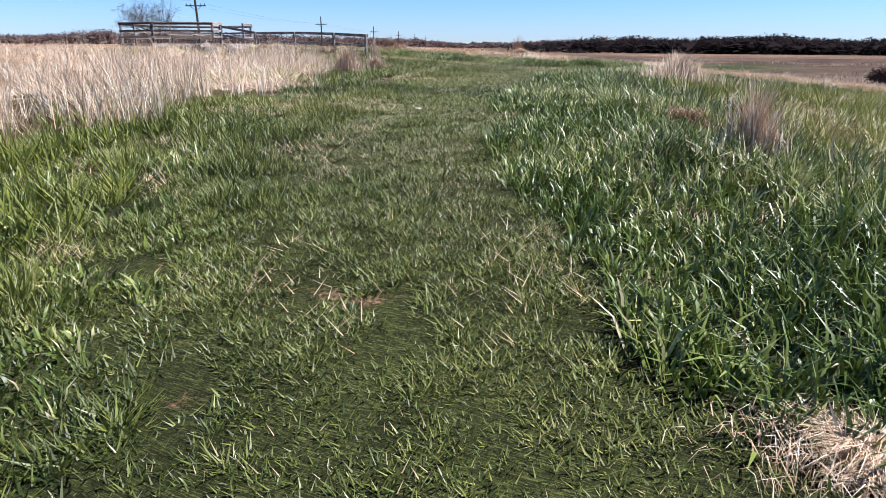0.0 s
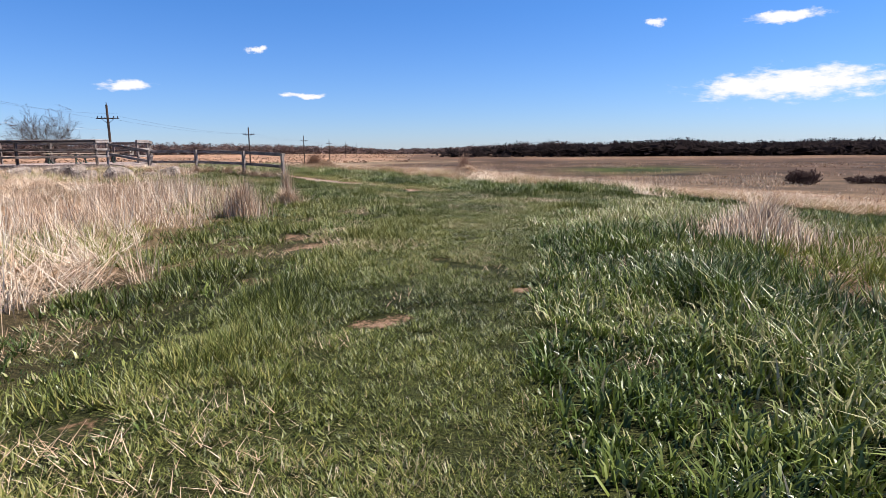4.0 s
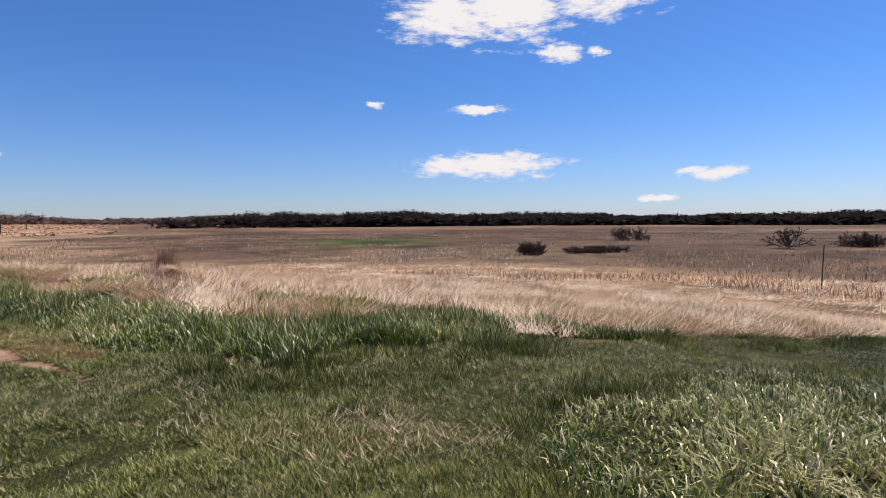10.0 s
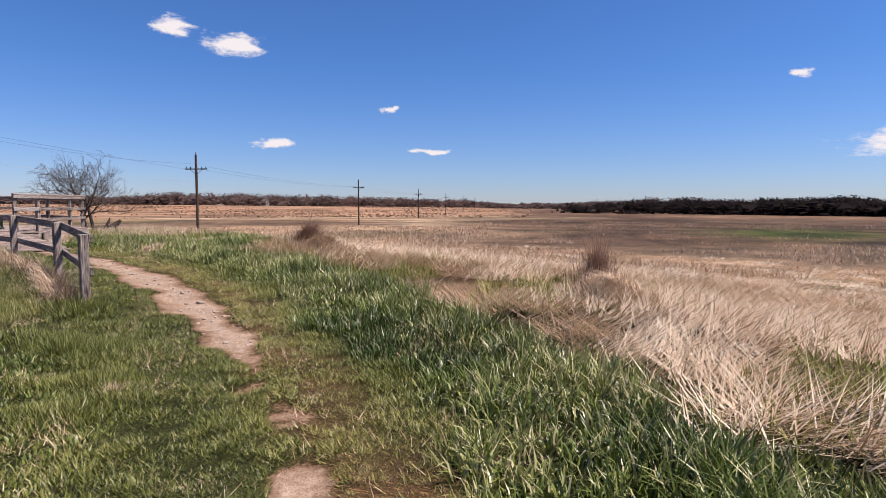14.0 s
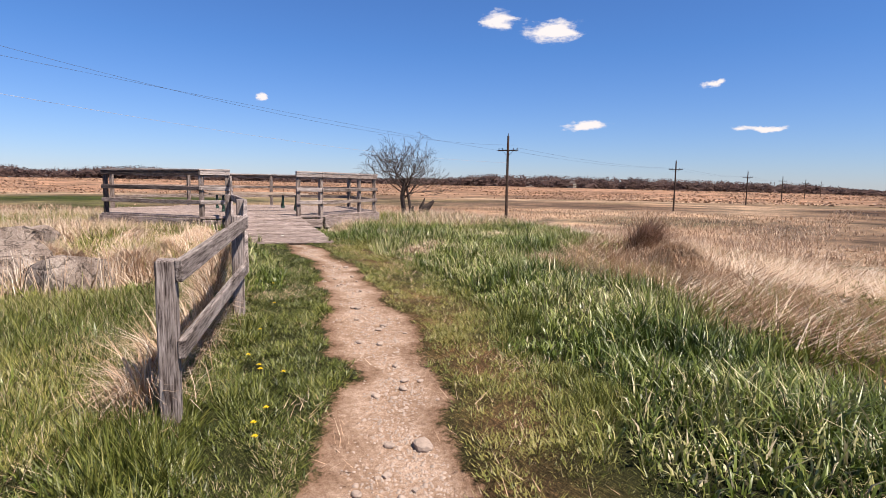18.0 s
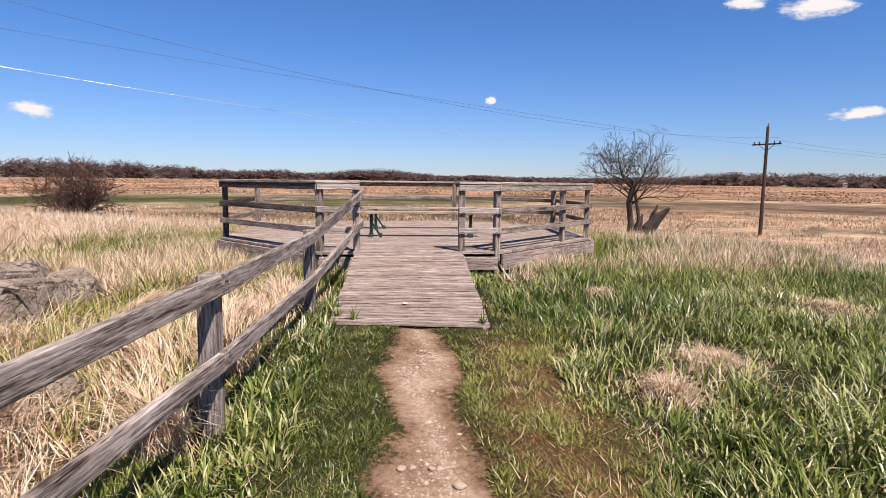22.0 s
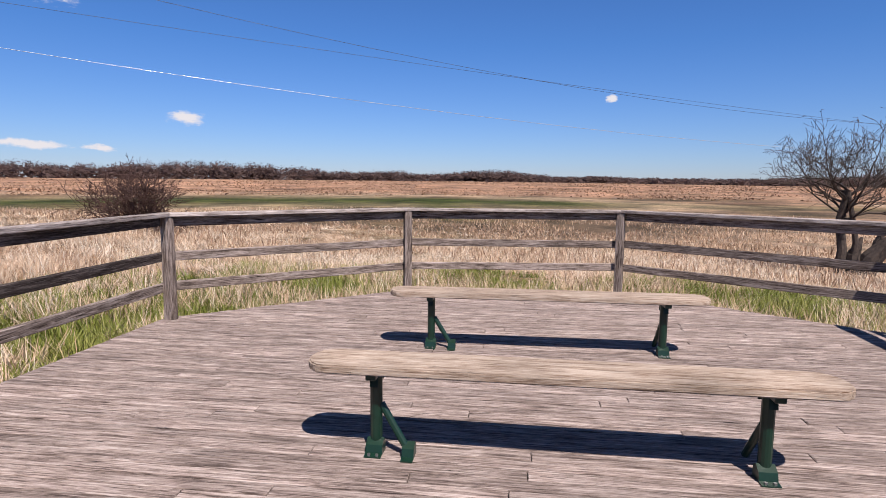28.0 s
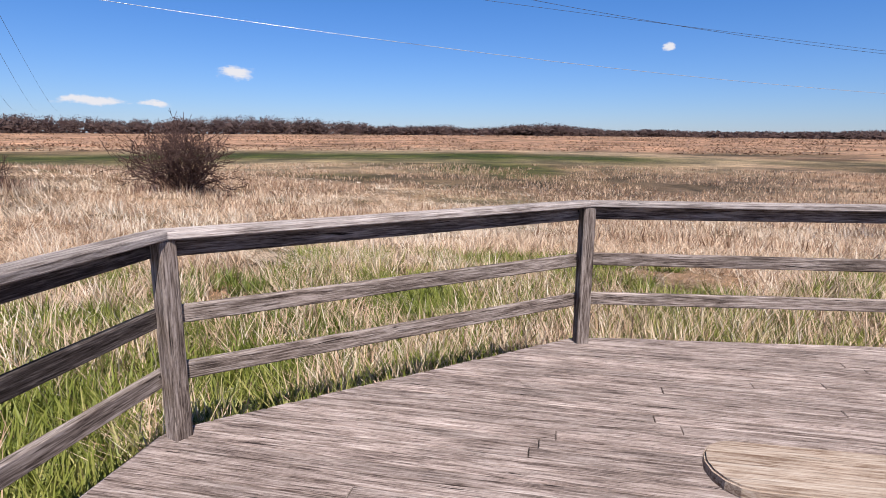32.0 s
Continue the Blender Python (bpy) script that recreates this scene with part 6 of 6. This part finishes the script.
short_turf()
fence_turf()
lush_grass()
dry_grass()
far_dry_grass()
mixed_grass()
deck_grass()
deck_meadow()
lodged_straw()
straw_litter()
marsh_tussocks()
reed_beds()
tussock(-1.95, 19.2, .95, .42, 1000, (.02, .55), RUSSET, "upright dark reddish-brown dead grass clump", seed=1)
tussock(-1.4, 18.5, .8, 1.1, 3200, (1.1, 1.5), STRAW, "collapsed heap of dry tan straw below a dead clump", 3.6, .8, 2)
tussock(-10.2, 22.5, .95, 1.0, 1900, (.5, 1.35), RUSSET, "large mound of reddish dead grass leaning over", -.4, .9, 3)
tussock(-9.4, 22.0, .8, 1.4, 4200, (1.0, 1.5), STRAW, "collapsed heap of pale straw beside a dead mound", -.5, .8, 4)
tussock(-12.3, 15.2, .55, .8, 2600, (.6, 1.5), STRAW, "tangled heap of pale dry stems by the boulders", None, math.pi, 5)
tussock(-14.2, 14.3, .4, .9, 2200, (.5, 1.5), STRAW, "tangled heap of pale dry stems by the boulders", None, math.pi, 8)
tussock(5.45, -6.65, .22, .42, 2200, (1.3, 1.55), STRAW, "flattened mat of pale dead straw beside the turf", None, math.pi, 11, .0035)
tussock(5.5, -2.9, .75, .28, 500, (.05, .7), STRAW, "pale upright dry tuft among green grass", None, math.pi, 12)
tussock(5.0, -1.7, .35, .3, 600, (.9, 1.5), RUSSET, "collapsed brown dead tuft among green grass", None, math.pi, 13)
tussock(4.9, 4.2, .7, .9, 2200, (.5, 1.4), STRAW, "windblown pale straw tuft at the edge of the lush grass", 1.2, .8, 14)
tussock(1.2, -2.9, .15, .28, 420, (1.0, 1.5), STRAW, "small flattened patch of dead straw in the turf", None, math.pi, 15, .0035)
for k, (x, y) in enumerate(((-7.75, 14.9), (-8.3, 15.1), (-8.9, 15.4), (-9.5, 15.65), (-10.3, 15.85), (-11.2, 16.1), (-12.1, 16.4), (-13.2, 16.6))):
    tussock(x, y - .14, .6, .34, 520, (.6, 1.5), STRAW, "tangled pale dry stems hanging round the foot of the fence", -.9, 2.4, 20 + k, .006)
for k, (x, y) in enumerate(((-12.9, 14.6), (-11.6, 15.5), (-16.4, 15.6), (-15.0, 15.4), (-14.3, 16.3), (-15.4, 16.7), (-13.3, 15.9))):
    tussock(x, y, .5, .7, 1100, (.9, 1.5), STRAW, "sprawling heap of bleached stems behind the fence", .7 * k, .8, 40 + k)
tussock(-3.9, 8.6, 1.0, .4, 160, (.02, .45), STRAW, "bunch of tall thin bleached dead stalks", None, math.pi, 16)
tussock(-3.5, 7.9, .5, .5, 900, (.4, 1.3), STRAW, "pale dry tuft at the edge of the turf", None, math.pi, 17)
for k, (x, y, r) in enumerate(OPENINGS):
    tussock(x, y, .3, r, int(1800 * r), (1.0, 1.5), STRAW, "flattened pale straw patch in the green grass", None, math.pi, 80 + k, .006)
tussock(-4.4, 13.1, .16, .35, 420, (1.1, 1.5), STRAW, "flattened pale straw patch in the turf", None, math.pi, 19, .0035)
tussock(-3.0, 5.4, .8, .5, 900, (.1, .7), STRAW, "pale dry grass tuft at the edge of the turf", None, math.pi, 6)


tussock(-45.0, 3.9, .9, 2.6, 1700, (.1, 1.1), RUSSET, "brown low growth round the foot of a leafless bush", None, math.pi, 61, .05)
tussock(-40.0, -1.0, 1.0, 1.6, 1600, (.1, 1.2), RUSSET, "brown low scrub at the foot of the pale pole", None, math.pi, 62, .05)
for k, (x, y) in enumerate(((-14.8, 17.28), (-14.5, 17.26), (-14.36, 17.4), (-14.0, 18.56))):
    tussock(x, y, .24, .07, 40, (.1, 1.0), LUSH, "small green tuft growing through the foot of the ramp", None, math.pi, 70 + k, .008)


def stake(x, y, h):
    z = gz(x, y)
    bm = tube_bm(bmesh.new(), [Vector((0, 0, -.3)), Vector((.04, 0, h * .5)), Vector((.12, .02, h))], [.04, .036, .03], 6)
    tagged(obj("marker_stake", bm, POLE_DARK, Matrix.Translation((x, y, z))), "thin dark leaning wooden stake in the lodged straw", "stake")


stake(27.9, 31.2, 2.4)


# ---- small things on the path ----
def pebbles():
    n = 11000
    k = RNG.randint(0, len(DIRT) - 5, n)
    t = RNG.rand(n)
    A = np.array([p[:2] for p in DIRT])
    P = A[k] + (A[k + 1] - A[k]) * t[:, None] + RNG.normal(0, .2, (n, 2))
    keep = clear(P[:, 0], P[:, 1]) & (dirt_amount(P[:, 0], P[:, 1]) > .35)
    P = P[keep]
    n = len(P)
    Z = ground_z(P[:, 0], P[:, 1]) - .03
    base = np.array([(math.cos(j * math.tau / 6), math.sin(j * math.tau / 6), 0) for j in range(6)] + [(math.cos(j * math.tau / 6 + .5) * .6, math.sin(j * math.tau / 6 + .5) * .6, .55) for j in range(6)] + [(0, 0, .65)])
    s = RNG.uniform(.004, .011, (n, 1, 1)) * RNG.uniform(.7, 1.3, (n, 13, 3))
    s[RNG.rand(n) < .04] *= 2
    V = base[None] * s + np.concatenate([P, Z[:, None] + .0], 1)[:, None, :]
    tri = []
    for j in range(6):
        i = (j + 1) % 6
        tri += [(j, i, 6 + j), (i, 6 + i, 6 + j), (6 + j, 6 + i, 12)]
    C = (np.arange(n)[:, None] * 13 + np.array(tri).ravel()).ravel()
    me = quick_mesh("pebbles", V.reshape(-1, 3), C, np.full(n * 18, 3), PEBBLE)
    tagged(new("pebbles", me), "small pale stones and grit trodden into the path", "gravel", "", "stuff")


pebbles()


def stone(x, y, s, seed, label="flat pale stone set in the dirt path"):
    ob = obj("stone", rock_bm(s, s * .75, s * .4, seed, .18), PEBBLE, Matrix.Translation((x, y, gz(x, y) - .02)) @ Matrix.Rotation(seed, 4, 'Z'))
    tagged(ob, label, "stone", "stones in the path")


for k in range(46):
    j = random.randint(2, 7)
    t = random.random()
    x = DIRT[j][0] + (DIRT[j + 1][0] - DIRT[j][0]) * t + random.gauss(0, .16)
    y = DIRT[j][1] + (DIRT[j + 1][1] - DIRT[j][1]) * t + random.gauss(0, .16)
    stone(x, y, random.uniform(.015, .036), 40 + k)
stone(-6.72, 15.96, .07, 3)


def dandelion(x, y, seed):
    rs = random.Random(seed)
    z = gz(x, y)
    t = thing("dandelion", (x, y, z), "yellow dandelion flower in the grass beside the path", "flower", "dandelions by the fence")
    h = rs.uniform(.06, .11)
    part("stem", cyl_bm((0, 0, 0), (.005, .003, h), .002, .002, 5), LUSH, t, "", Matrix.Translation((x, y, z)))
    bm = bmesh.new()
    for ring, (r, up, m) in enumerate(((.017, .004, 14), (.011, .009, 10))):
        for k in range(m):
            a = k * math.tau / m + ring * .2
            c, s = math.cos(a), math.sin(a)
            v = [bm.verts.new((.003 * -s, .003 * c, 0)), bm.verts.new((.003 * s, -.003 * c, 0)), bm.verts.new((c * r + .002 * s, s * r - .002 * c, up)), bm.verts.new((c * r - .002 * s, s * r + .002 * c, up))]
            bm.faces.new(v)
    part("petals", bm, YELLOW, t, "", Matrix.Translation((x + .005, y + .003, z + h)))


for k, (x, y) in enumerate(((-7.9, 15.45), (-8.1, 15.5), (-7.75, 15.55), (-8.35, 15.5), (-7.2, 15.2), (-7.3, 15.3), (-7.0, 15.15), (-9.6, 16.1), (-10.4, 16.35), (-8.9, 15.75))):
    dandelion(x, y, k)
bm = rock_bm(.04, .03, .008, 3, .1)
tagged(obj("paper_scrap", bm, PAPER, Matrix.Translation((2.05, -1.86, gz(2.05, -1.86) + .035))), "small crumpled white scrap lying on the turf", "litter")
tagged(obj("paper_scrap", rock_bm(.035, .025, .006, 5, .1), PAPER, Matrix.Translation((-14.75, 17.95, 1.03))), "small pale scrap lying on the ramp planks", "litter")
